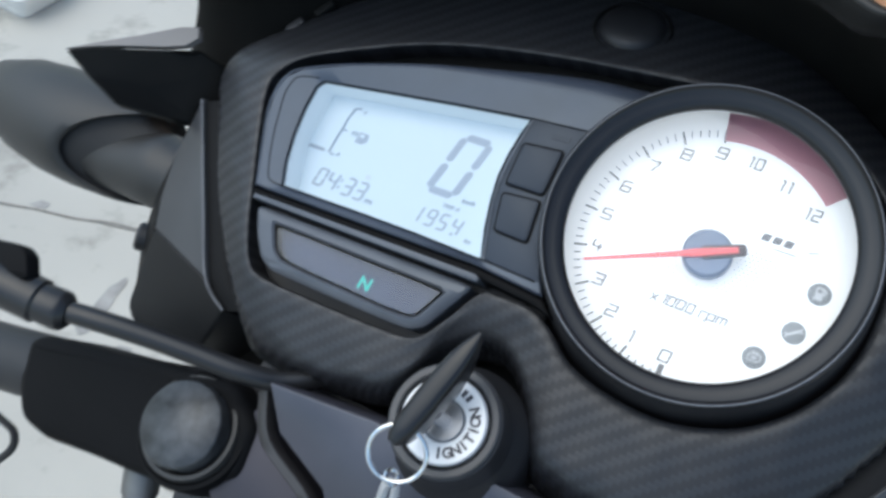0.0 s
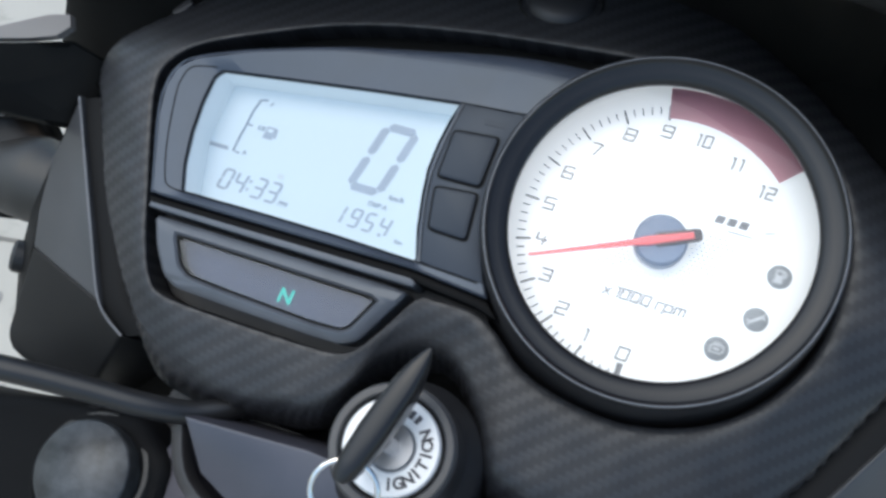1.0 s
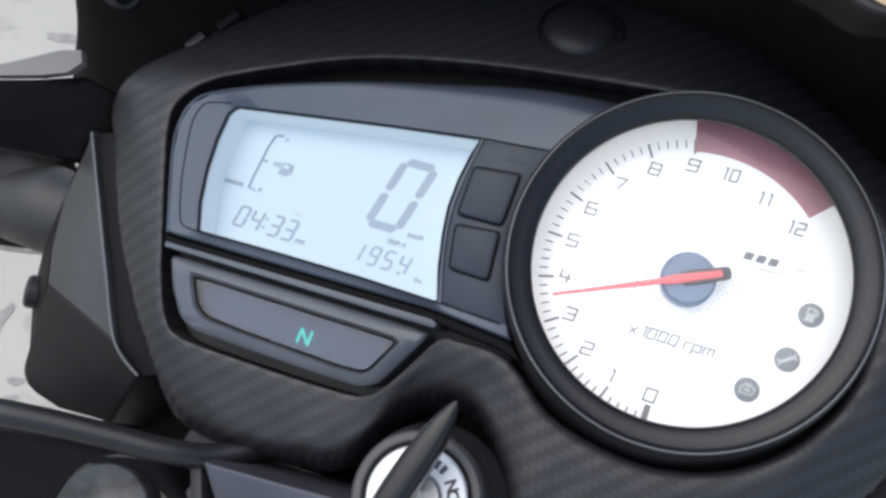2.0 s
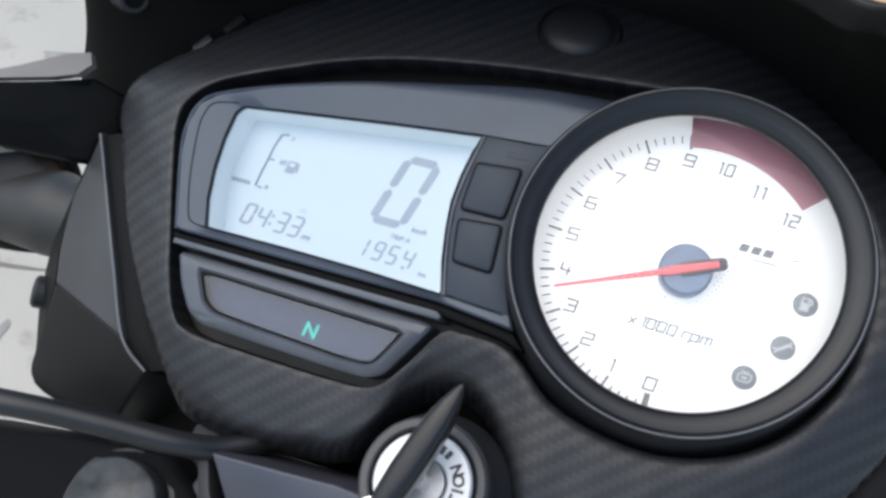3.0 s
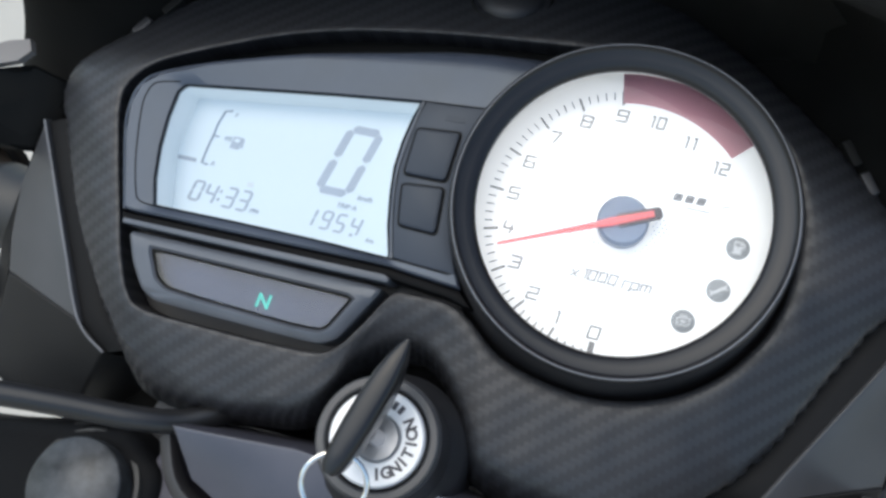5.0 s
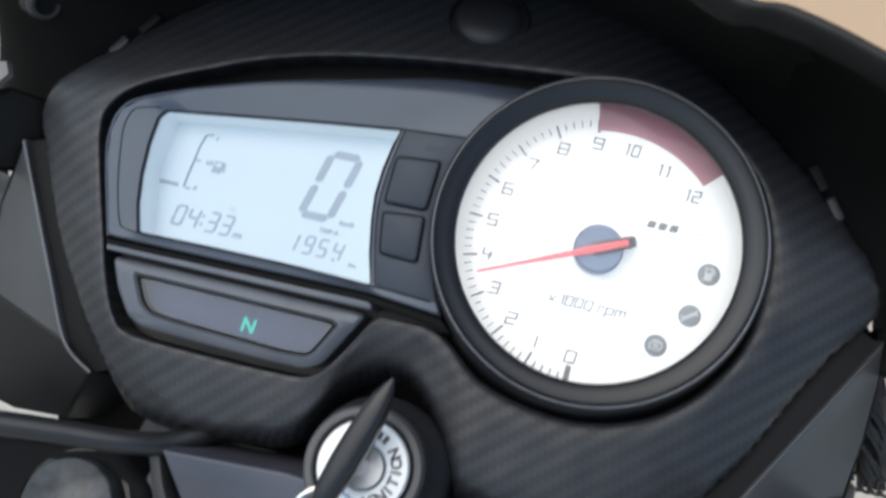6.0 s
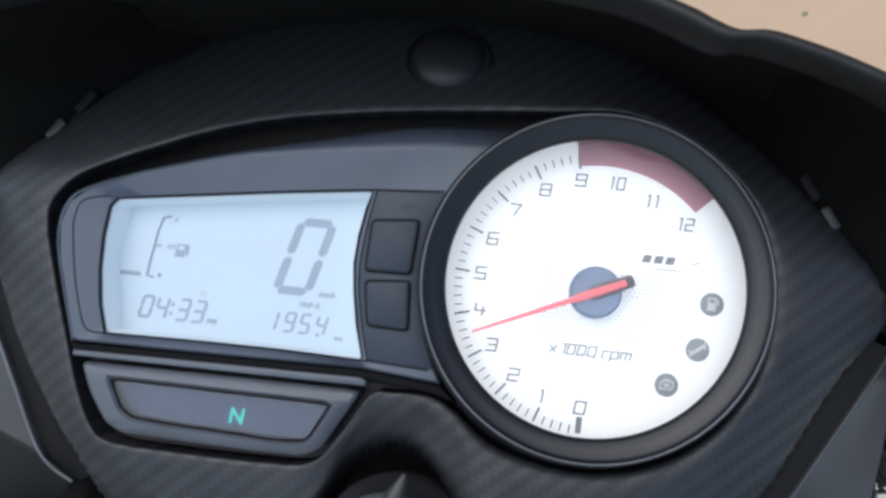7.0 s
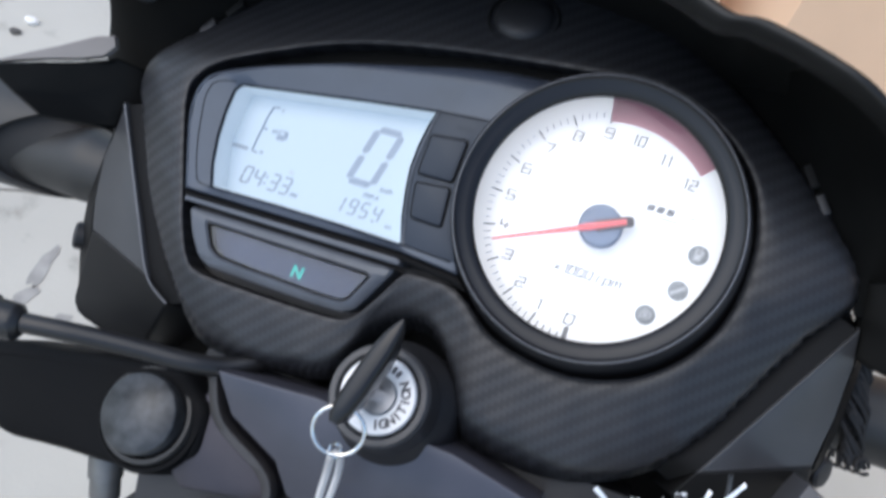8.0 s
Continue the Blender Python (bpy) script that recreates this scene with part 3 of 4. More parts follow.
tube([(x, y, on_frame(x, y) + 0.02) for x, y in line], 0.25, 6, bm)
part("strip_seam", bm, M_LINER, display)
bm = tube([(x, y, 6.95) for x, y in WINDOW + WINDOW[:1]], 0.34, 6)
part("window_gasket", bm, M_LINER, display, "thin black window edge")
Z = -2.8
SL = 0.27
for k in SEGS["0"]:
    part("speed_segment", seven(k, (-106.0, -10.7), 13.4, 26.1, SL, 2.8, Z, 0.35), M_LCDINK, display)
x = -104.2
for ch, dx in (("1", 3.3), ("9", 5.2), ("5", 5.5), ("4", 4.7)):
    for k in SEGS[ch]:
        part("trip_segment", seven(k, (x - (2.6 if ch == "1" else 0), -23.2), 3.7, 6.9, 0.2, 0.75, Z, 0.05), M_LCDINK, display)
    x += dx
bm = bmesh.new()
box((-88.6, -22.9), (1, 0), (0.2, 1), 0.5, 0.5, Z - 0.2, Z, bm)
part("trip_point", bm, M_LCDINK, display)
x = -150.6
for ch in "04:33":
    if ch == ":":
        bm = bmesh.new()
        box((x + 0.75, -21), (1, 0), (0.2, 1), 0.4, 0.5, Z - 0.2, Z, bm)
        box((x + 1.2, -18), (1, 0), (0.2, 1), 0.4, 0.5, Z - 0.2, Z, bm)
        part("clock_colon", bm, M_LCDINK, display)
        x += 2.0
    else:
        for k in SEGS[ch]:
            part("clock_segment", seven(k, (x, -23.4), 4.3, 7.8, 0.2, 0.85, Z, 0.05), M_LCDINK, display)
        x += 5.4
flat = lambda x, y, a=0, z=Z: Matrix.Translation((x, y, z)) @ Matrix.Rotation(radians(a), 4, "Z")
shear = Matrix(((1, 0.25, 0, 0), (0, 1, 0, 0), (0, 0, 1, 0), (0, 0, 0, 1)))
for txt, size, x, y in (("PM", 2.6, -124.8, -22.4), ("km/h", 2.7, -86.8, -9.6), ("TRIP A", 2.5, -92.5, -13.6), ("km", 2.3, -81.4, -23.4), ("F", 2.3, -141.0, 10.2), ("R", 2.3, -144.6, -8.9), ("1/2", 2.3, -141.8, 1.2)):
    part("screen_word", word(txt, size, flat(x, y) @ shear, 0.1), M_LCDINK, display)
bm = tube([(-142.9, 11.5, Z), (-145.6, 10.9, Z), (-147.1, 6, Z), (-147.6, 1.3, Z), (-148.5, -4, Z), (-149, -9.2, Z), (-146.6, -9.5, Z)], 0.36, 6)
tube([(-147.6, 1.3, Z), (-145.4, 1.3, Z)], 0.3, 6, bm)
part("fuel_scale", bm, M_LCDINK, display)
bm = bmesh.new()
box((-154.8, -8.9), (1, 0), (0, 1), 3.6, 0.7, Z - 0.2, Z, bm)
part("fuel_bar", bm, M_LCDINK, display)
bm = bmesh.new()
box((-138.3, 0.3), (1, 0), (0.15, 1), 1.7, 2.2, Z - 0.2, Z, bm)
box((-136.0, 0.6), (1, 0), (0, 1), 0.4, 1.7, Z - 0.2, Z, bm)
part("fuel_icon", bm, M_LCDINK, display)
bm = bmesh.new()
box((-138.1, 1.2), (1, 0), (0.15, 1), 1.0, 0.6, Z - 0.1, Z + 0.06, bm)
part("fuel_icon_window", bm, M_LCD, display)
bm = bmesh.new()
box((-128.8, -13.4), (1, 0), (0, 1), 1.1, 0.9, Z - 0.2, Z - 0.05, bm)
part("alarm_icon", bm, mat("faint_segment", (0.5, 0.57, 0.63), 0.4, bump=0.0), display)

# column between the screen and the dial
bm = bmesh.new()
for pts in ([(-72.2, 25.6), (-73.4, 19), (-74.6, 10), (-75.2, 1), (-74.4, -8), (-72.4, -18), (-69.6, -28.7)], [(-73.5, 25.6), (-50.5, 27.0)], [(-71, -29), (-50, -29.8)]):
    tube([(q[0], q[1], on_frame(q[0], q[1]) + 0.05) for q in spline([Vector((*p, 0)) for p in pts], 16, False)], 0.3, 6, bm)
part("button_column", prism([(-72.0, 25.4), (-73.2, 19), (-74.4, 10), (-75.0, 1), (-74.2, -8), (-72.2, -18), (-69.6, -28.6), (-48, -29.6), (-52, -20), (-55.4, -5), (-55.6, 5), (-53, 16), (-49.5, 26.6)], 2, 8.3, 0.5), M_COLUMN, display, "dark plastic column with two buttons")
part("column_seam", bm, M_LINER, display)
for name, quad in (("upper_button", [(-72.4, 15.6), (-57.4, 16.9), (-58.4, -0.4), (-73.0, -0.6)]), ("lower_button", [(-72.6, -3.9), (-58.4, -2.6), (-57.4, -18.2), (-70.4, -17.8)])):
    # Raised black plate round each button paints the gap's shadow.
    part("button_gap", prism(rounded(inset(quad, -0.55), 2.2), 2, 8.45), M_LINER, display)
    part("button", prism(rounded(quad, 2.0), 2, 9.8, 1.1), M_BUTTON, display, "black rounded push button")
bm = bmesh.new()
box((-60.5, 21.3), (1, 0.05), (-0.05, 1), 3.4, 1.0, 7.0, 8.5, bm)
part("button_marking", bm, M_BUTTON, display)

# ridges under the display
TRIM = [(-168.5, -33.4), (-120, -32.4), (-72, -31.6), (-45.8, -33.9), (-40.5, -39.2), (-49.5, -37.0), (-68.6, -35.4), (-120, -36.4), (-166.6, -37.2)]
piece("lower_trim", prism(TRIM, -8, 5.6, 1.2), M_MATT, "black ridge under the display")
bm = prism([(-166, -35.7), (-71, -34.4), (-69, -35.5), (-69.5, -37.0), (-166, -37.5)], -8, 7.4, 0.6)
piece("trim_ridge", bm, M_PODFRAME)

# ---- the telltale pod ----
pod = group("telltale_panel", "grey-black telltale panel with a smoked window")
PODO = rounded([(-163, -39), (-158.5, -49), (-152.5, -57.4), (-147, -60.2), (-130, -60.6), (-97, -61), (-87, -60.8), (-81.5, -58.0), (-73.4, -43.5), (-70.6, -38.3)], 2.2)
PODI = rounded([(-152.9, -43.2), (-147.8, -52.5), (-143.5, -55.2), (-131, -56), (-98, -57), (-87.8, -56.6), (-85.2, -54.9), (-79.2, -43.4)], 1.2)
po, pi_ = by_angle(PODO, (-117, -49), 200), by_angle(PODI, (-117, -49), 200)
part("pod_frame", ring_plate(po, pi_, -9, 7.6, 8.2, 1.0, 3.0), M_PODFRAME, pod, "grey bevelled frame")
part("window_line", ring_plate(by_angle(PODI, (-117, -49), 200), by_angle(inset(PODI, 0.75), (-117, -49), 200), 2, 7.75, 7.75, 0.1), M_LINER, pod)
pane = part("smoked_window", prism(inset(PODI, 0.6), 6.2, 7.2), M_SMOKE, pod, "smoked dark blue window")
pane.visible_shadow = False
part("telltale_floor", prism(inset(PODI, -0.4), -6, 1.2), M_PODFLOOR, pod, "lamp board, blue-grey for the sky mirrored above it")
bm = bmesh.new()
strokes([[(0, 0), (0, 1)], [(0.02, 1), (0.98, 0)], [(1, 0), (1, 1)]], (-113.1, -53.5), 3.7, 4.1, 0.1, 0.85, 1.7, bm)
part("neutral_light", bm, M_GREEN, pod, "green glowing neutral letter N")

pod.matrix_basis = DASH @ Matrix.Translation((-37 * -0.0106 * 0.001, -4.5 * -0.0106 * 0.001, -0.0029)) @ Matrix.Diagonal((1.0106, 1.0106, 1, 1))

# ---- the tachometer ----
tach = group("tachometer", "round tachometer with a lit white dial and black bezel")
RING = (-1.6, 1.0, 0)
part("bezel_skirt", lathe([(59.4, -12), (57.4, -5.5), (55.9, 0), (54.8, 7), (54.1, 14), (53.25, 18.7)], RING, n=140), M_BLACK, tach, "matt black skirt of the bezel", 60)
prof = [(53.25, 18.7), (52.6, 19.9), (51.9, 20.0), (51.4, 19.2), (50.6, 18.6), (48.5, 17.9), (46.4, 16.9), (45.4, 16.1), (45.1, 15.4), (45.3, 14.2), (47, 10), (50.5, 3), (51.5, -2)]
part("bezel", lathe(prof, RING, n=140), M_BEZEL, tach, "satin black deep bezel", 60)
# Grey ring drawn where the bezel's rim catches light.
part("bezel_line", torus((-1.6, 1.0, 19.75), (0, 0, 1), 52.2, 0.3, 140, 8), M_EDGEGLINT, tach, "thin grey line painting the bezel's edge highlight")
part("dial", lathe([(52.5, -3), (52.5, 0), (0.1, 0)], (0, 0, 0), n=96, cap1=True), M_DIAL, tach, "white dial")


def polar(k, r):
    a = radians(-178.4 + 18.55 * k)
    return Vector((math.sin(a), math.cos(a))) * r


for k5 in range(0, 61):
    k = k5 / 5
    if 9.0 < k < 12.05:
        continue
    c = (polar(k, 1)).normalized()
    major = k5 % 5 == 0
    if k5 == 60:
        continue
    r0, r1, h = (39.6, 44.8, 0.95) if k5 == 0 else (40.4, 45.4, 0.42) if major else (42.3, 45.2, 0.26)
    bm = bmesh.new()
    box(c * (r0 + r1) / 2, c, (-c.y, c.x), (r1 - r0) / 2, h, -0.5, 0.12, bm)
    part("tick", bm, M_DIALINK, tach)
arc = [polar(9 + 3.09 * s / 40, 41.2) for s in range(41)] + [polar(12.09 - 3.09 * s / 40, 51.5) for s in range(41)]
part("red_zone", prism([tuple(p) for p in arc], -0.5, 0.14), M_RED, tach, "dull red band from nine to twelve")
for k in range(13):
    c = polar(k, 36.7) + Vector({10: (0.6, -0.5), 11: (1.3, -1.9), 12: (2.2, -1.6)}.get(k, (0, 0)))
    bm = bmesh.new()
    t = str(k)
    wd = 3.3 if len(t) == 1 else 2.3
    x = c.x - (wd / 2 if len(t) == 1 else 3.3) - 0.4
    for ch in t:
        strokes(GLYPHS[ch], (x, c.y - 1.9), wd if ch != "1" else 1.6, 3.8, 0.12, 0.6, 0.1, bm)
        x += 2.6 if ch == "1" else 3.6
    part("numeral", bm, M_DIALINK, tach)
SMALL = {
    "x": [[(0, 0), (0.9, 0.7)], [(0, 0.7), (0.9, 0)]],
    "r": [[(0, 0), (0, 0.7), (0.8, 0.7)]],
    "p": [[(0, -0.3), (0, 0.7), (1, 0.7), (1, 0), (0, 0)]],
    "m": [[(0, 0), (0, 0.7), (1.3, 0.7), (1.3, 0)], [(0.65, 0.7), (0.65, 0)]],
}
x = -12.6
for ch, step in (("x", 3.6), ("1", 2.0), ("0", 3.3), ("0", 3.3), ("0", 4.6), ("r", 2.6), ("p", 3.2), ("m", 0)):
    bm = strokes(SMALL.get(ch) or GLYPHS[ch], (x, -20.2), 1.5 if ch == "1" else 2.3, 3.1, 0.18, 0.52, 0.1, bmesh.new())
    part("dial_letter", bm, M_DIALINK, tach)
    x += step
bm = bmesh.new()
for x0 in (14.2, 17.9, 21.6):
    box((x0 + 1.4, 12.6), (1, 0), (0.25, 1), 1.35, 1.25, -0.3, 0.12, bm)
part("brand_mark", bm, M_DIALINK, tach)
bm = bmesh.new()
box((22.5, 9.6), (1, 0), (0, 1), 4.0, 0.25, -0.3, 0.1, bm)
box((31.0, 12.4), (1, 0.3), (-0.3, 1), 1.6, 0.25, -0.3, 0.1, bm)
part("brand_underline", bm, mat("pale_dial_ink", (0.55, 0.56, 0.58), 0.5, bump=0.0), tach)
M_ICON = mat("icon_disc", (0.3, 0.32, 0.34), 0.45, var=0.2, bump=0.0)
M_ICONP = mat("icon_pale", (0.62, 0.64, 0.66), 0.45, bump=0.0)
for n, (x, y) in enumerate(((37.0, 0.1), (33.7, -14.6), (25.0, -26.6))):
    ic = part("warning_icon", lathe([(3.7, -0.4), (3.7, 0.22), (3.45, 0.3), (0.1, 0.3)], (x, y, 0), n=36, cap1=True), M_ICON, tach, "dark round warning lamp")
    bm = bmesh.new()
    if n == 0:
        for line in ([(-1.6, -1.8), (0.9, -1.8), (0.9, 1.9), (-1.1, 1.9), (-1.1, -1.8)], [(0.9, 0.2), (1.8, 0.2), (1.8, 1.3), (1.2, 1.8)]):
            strokes([line], (x, y), 1, 1, 0, 0.5, 0.4, bm)
        box((x - 0.1, y - 0.6), (1, 0), (0, 1), 0.9, 1.1, 0.1, 0.42, bm)
    elif n == 1:
        box((x, y), (0.8, 0.6), (-0.6, 0.8), 1.7, 0.5, 0.1, 0.45, bm)
        for e in (1, -1):
            for turn in (55, -20):
                v = Matrix.Rotation(radians(turn + (0 if e > 0 else 180)), 2) @ Vector((1, 0))
                box((x + e * 1.5 + v.x * 0.6, y + e * 1.1 + v.y * 0.6), v, (-v.y, v.x), 0.75, 0.32, 0.1, 0.48, bm)
    else:
        strokes([[(-1.9, -1.3), (1.2, -1.3), (2.0, -0.5), (2.0, 1.1), (-1.2, 1.1), (-1.9, 0.4), (-1.9, -1.3)], [(-0.9, 1.7), (0.9, 1.7)]], (x, y), 1, 1, 0, 0.45, 0.4, bm)
        box((x, y - 0.1), (1, 0), (0, 1), 0.9, 0.45, 0.1, 0.42, bm)
    part("icon_symbol", bm, M_ICONP, ic)
dots = bmesh.new()
for i in range(-16, 17):
    for j in range(-16, 6):
        x, y = i * 1.5 + (j % 2) * 0.75, j * 1.3
        r = math.hypot(x, y)
        if 9.5 < r < 20 + 4 * noise.noise(Vector((x * 0.1, y * 0.1, 2.2))) and not (abs(y + 16.5) < 3.2 and x > -2):
            box((x, y), (1, 0), (0, 1), 0.3, 0.3, -0.2, 0.06, dots)
tagged(part("dial_dots", dots, mat("dial_dot_grey", (0.5, 0.51, 0.53), 0.5, bump=0.0), tach, "faint grey dots printed round the hub"), kind="stuff")
NEEDLE = 3.5
d = polar(NEEDLE, 1.0).normalized()
s = Vector((-d.y, d.x))
bm = lathe([(8.3, 0.5), (8.2, 5.4), (7.4, 6.4), (0.1, 6.6)], (0, 0, 0), n=48, cap1=True)
# Blue-grey base colour stands in for the reflection over the hub.
part("needle_hub", bm, mat("hub_grey", (0.2, 0.26, 0.37), 0.3), tach, "round needle hub, its reflection painted blue-grey")
pts = [d * -9.8 + s * 1.0, d * -9.8 - s * 1.0, d * 4 - s * 1.35, d * 9 - s * 0.9, d * 40.5 - s * 0.38, d * 41 + s * 0, d * 40.5 + s * 0.38, d * 9 + s * 0.9, d * 4 + s * 1.35]
part("needle_base", prism([tuple(q) for q in rounded([tuple(p) for p in (d * -12.4 + s * 2.0, d * -12.4 - s * 2.0, d * 2 - s * 2.4, d * 2 + s * 2.4)], 1.5)], 6.0, 7.2, 0.4), M_NEEDLEBASE, tach, "dark grey needle base")
part("needle", prism([tuple(p) for p in pts], 6.6, 7.8, 0.25), M_NEEDLE, tach, "red needle")
lens = part("lens", lathe([(45.8, 14.4), (38, 15.6), (28, 16.6), (18, 17.2), (8, 17.5), (0.1, 17.6)], RING, n=96, cap1=True), M_LENS, tach, "clear domed lens", 80)
lens.visible_shadow = False

# ---- ignition switch ----
ign = group("ignition_switch", "black ignition switch with a white lettered ring")
IC = Vector((-55.5, -83.5, 30))
part("collar", lathe([(25, -60), (24.5, -30), (23.5, -25), (20.4, -21), (19.6, -18), (19.3, -5), (18.8, -3.2), (18.4, -3), (15.2, -3), (14.3, -4)], IC, AXLE), M_BLACK, ign, "black plastic collar")
part("collar_rim", lathe([(18.5, -3.4), (18.3, -1.0), (17.7, -0.3), (15.9, -0.3), (15.4, -0.9), (15.2, -3.4)], IC, AXLE), M_SATIN, ign, "grey rim of the collar")
part("lock_ring", lathe([(14.4, -4), (14.2, -0.8), (13.6, -0.1), (7.6, 0.1), (7.1, -0.3), (7.0, -2)], IC, AXLE), M_RING, ign, "white printed ring")
part("lock_core", lathe([(7.1, -4), (7.0, -1.2), (6.2, -0.6), (0.1, -0.5)], IC, AXLE, cap1=True), M_STEEL, ign, "worn steel lock core")
TURN = Matrix.Translation(IC) @ AXLE.to_track_quat("Z", "Y").to_matrix().to_4x4()
TURN = TURN @ Matrix.Rotation(-math.atan2((TURN.to_3x3() @ Vector((1, 0, 0))).y, (TURN.to_3x3() @ Vector((1, 0, 0))).x), 4, "Z")
bm = bmesh.new()
for n, ch in enumerate("IGNITION"):
    a = radians(-73 + n * 15.4)
    m = TURN @ Matrix.Translation((10.6 * math.cos(a), 10.6 * math.sin(a), 0.1)) @ Matrix.Rotation(a + math.pi / 2, 4, "Z")
    merge(bm, word(ch, 4.6, m, 0.12, 0.16))
part("ring_lettering", bm, M_INK, ign, "black word IGNITION round the ring")
bm = bmesh.new()
for a0 in (62, 74, 86, 200, 212, 224):
    a = radians(a0)
    m = TURN @ Matrix.Translation((10.6 * math.cos(a), 10.6 * math.sin(a), 0))
    k = bmesh.new()
    box((0, 0), (math.cos(a), math.sin(a)), (-math.sin(a), math.cos(a)), 1.3, 0.7, -0.2, 0.2, k)
    k.transform(m)
    merge(bm, k)
part("ring_marks", bm, M_INK, ign)

# key, key ring and chain
KA, KB = Vector((-61.6, -93.8, 51)), Vector((-49.2, -54.4, 51.5))
kd = (KB - KA).normalized()
ks = kd.cross(Vector((0, 0, 1))).normalized()
loops = []
for f, th, up, dn in ((0, 1.6, 2, -8), (0.04, 2.6, 2.5, -15), (0.15, 3.3, 3, -20), (0.35, 3.7, 3, -23), (0.55, 3.6, 3, -23), (0.72, 3.2, 2.5, -19), (0.86, 2.3, 2, -12), (0.95, 1.3, 1, -6), (1.0, 0.4, 0.4, -2)):
    c = KA.lerp(KB, f)
    row = []
    for q in range(20):
        a = 2 * math.pi * q / 20
        v = math.sin(a)
        row.append(tuple(c + ks * 1.12 * th * math.copysign(abs(math.cos(a)) ** 0.6, math.cos(a)) + Vector((0, 0, 1)) * (up * v if v > 0 else -0.82 * dn * v)))
    loops.append(row)
key = new("key")
key.matrix_world = DASH
tagged(key, "black plastic-headed key turned in the ignition switch", "key")
part("key_head", loft(loops, True, True), M_BEZEL, key, "black plastic key head")
bm = bmesh.new()
tube([IC + AXLE * -1, IC + AXLE * 14], [2.6, 2.6], 10, bm)
part("key_blade", bm, M_STEEL, key, "steel key blade")
keyring = new("key_ring")
keyring.matrix_world = DASH
tagged(keyring, "thin chrome key ring hanging from the key with a link chain", "key ring")
RC = Vector((-60.2, -96.8, 47))
part("split_ring", torus(RC, (0.25, -0.25, 0.95), 8.9, 0.75, 48, 10), M_CHROME, keyring, "chrome split ring")
c0, c1, c2 = Vector((-61, -105.6, 38)), Vector((-64, -116.5, 25)), Vector((-67.6, -131.5, 13))
part("chain_link", torus(c0 + Vector((0, 0.6, 2)), (0.6, 0.4, 0.5), 2.4, 0.65, 24, 8), M_CHROME, keyring)
for dx in (-1.9, 1.9):
    side = Vector((0.95, 0.1, -0.25)).normalized() * dx
    line = spline([c0 + side * 0.3, c0.lerp(c1, 0.3) + side * 0.9, c1 + side * 1.05, c1.lerp(c2, 0.8) + side * 0.95, c2 + side * 0.3], 20, False)
    bm = tube([tuple(p) for p in line], [0.8 + 0.7 * min(1, n / 4, (19 - n) / 4) for n in range(20)], 8)
    part("chain_strap", bm, M_SILVER, keyring, "flat chrome chain strap")
part("lower_ring", torus(Vector((-67.6, -140, 10)), (0.1, 0.2, 0.97), 7.6, 1.0, 40, 8), M_CHROME, keyring, "small chrome ring")

# ---- side panels, both sides ----


def side_panel(top, drop=30):
    """A plate with a rounded edge whose upper face has the given corners."""
    bm = bmesh.new()
    k = len(top)
    vs = [bm.verts.new(p) for p in top]
    lo = [bm.verts.new((p[0] - 8 * (1 if p[0] > MID else -1), p[1], p[2] - drop)) for p in top]
    bm.faces.new(vs)
    for i in range(k):
        j = (i + 1) % k
        bm.faces.new((vs[i], vs[j], lo[j], lo[i]))
    bm.faces.new(lo)
    edge = [e for e in bm.edges if e.verts[0] in vs and e.verts[1] in vs]
    bmesh.ops.bevel(bm, geom=edge, offset=1.6, segments=3, profile=0.6, affect="EDGES", clamp_overlap=True)
    return bm


LEFT = [(-220.8, -3.5, -12), (-226, -30, -18), (-226.5, -50, -21.5), (-223.8, -63.5, -23), (-237.4, -98, -46.8), (-237.2, -102.2, -48.4), (-234.4, -105.6, -48.8), (-229, -107.6, -48.4), (-216, -109.5, -46), (-190, -107, -42), (-173.6, -84, -19.5), (-184.8, -75.2, -16.5)]
RIGHT = [(101, -7, -17), (104, -20, -25), (103, -42, -27), (101, -62, -28), (106, -79.7, -46.5), (103.4, -95.4, -58.4), (77.5, -98.5, -44), (53.7, -88.6, -19.9), (60, -77, -14)]
CREASES = ([(-220.2, -4.5, -11.4), (-208.6, -27.6, -12.6), (-197, -51.4, -14.4), (-184.8, -74.8, -16.1), (-173.4, -83.8, -19.1)], [(100.5, -8, -16.5), (84.8, -36, -15), (71.5, -61, -14), (61, -76, -13), (52, -84, -20)])
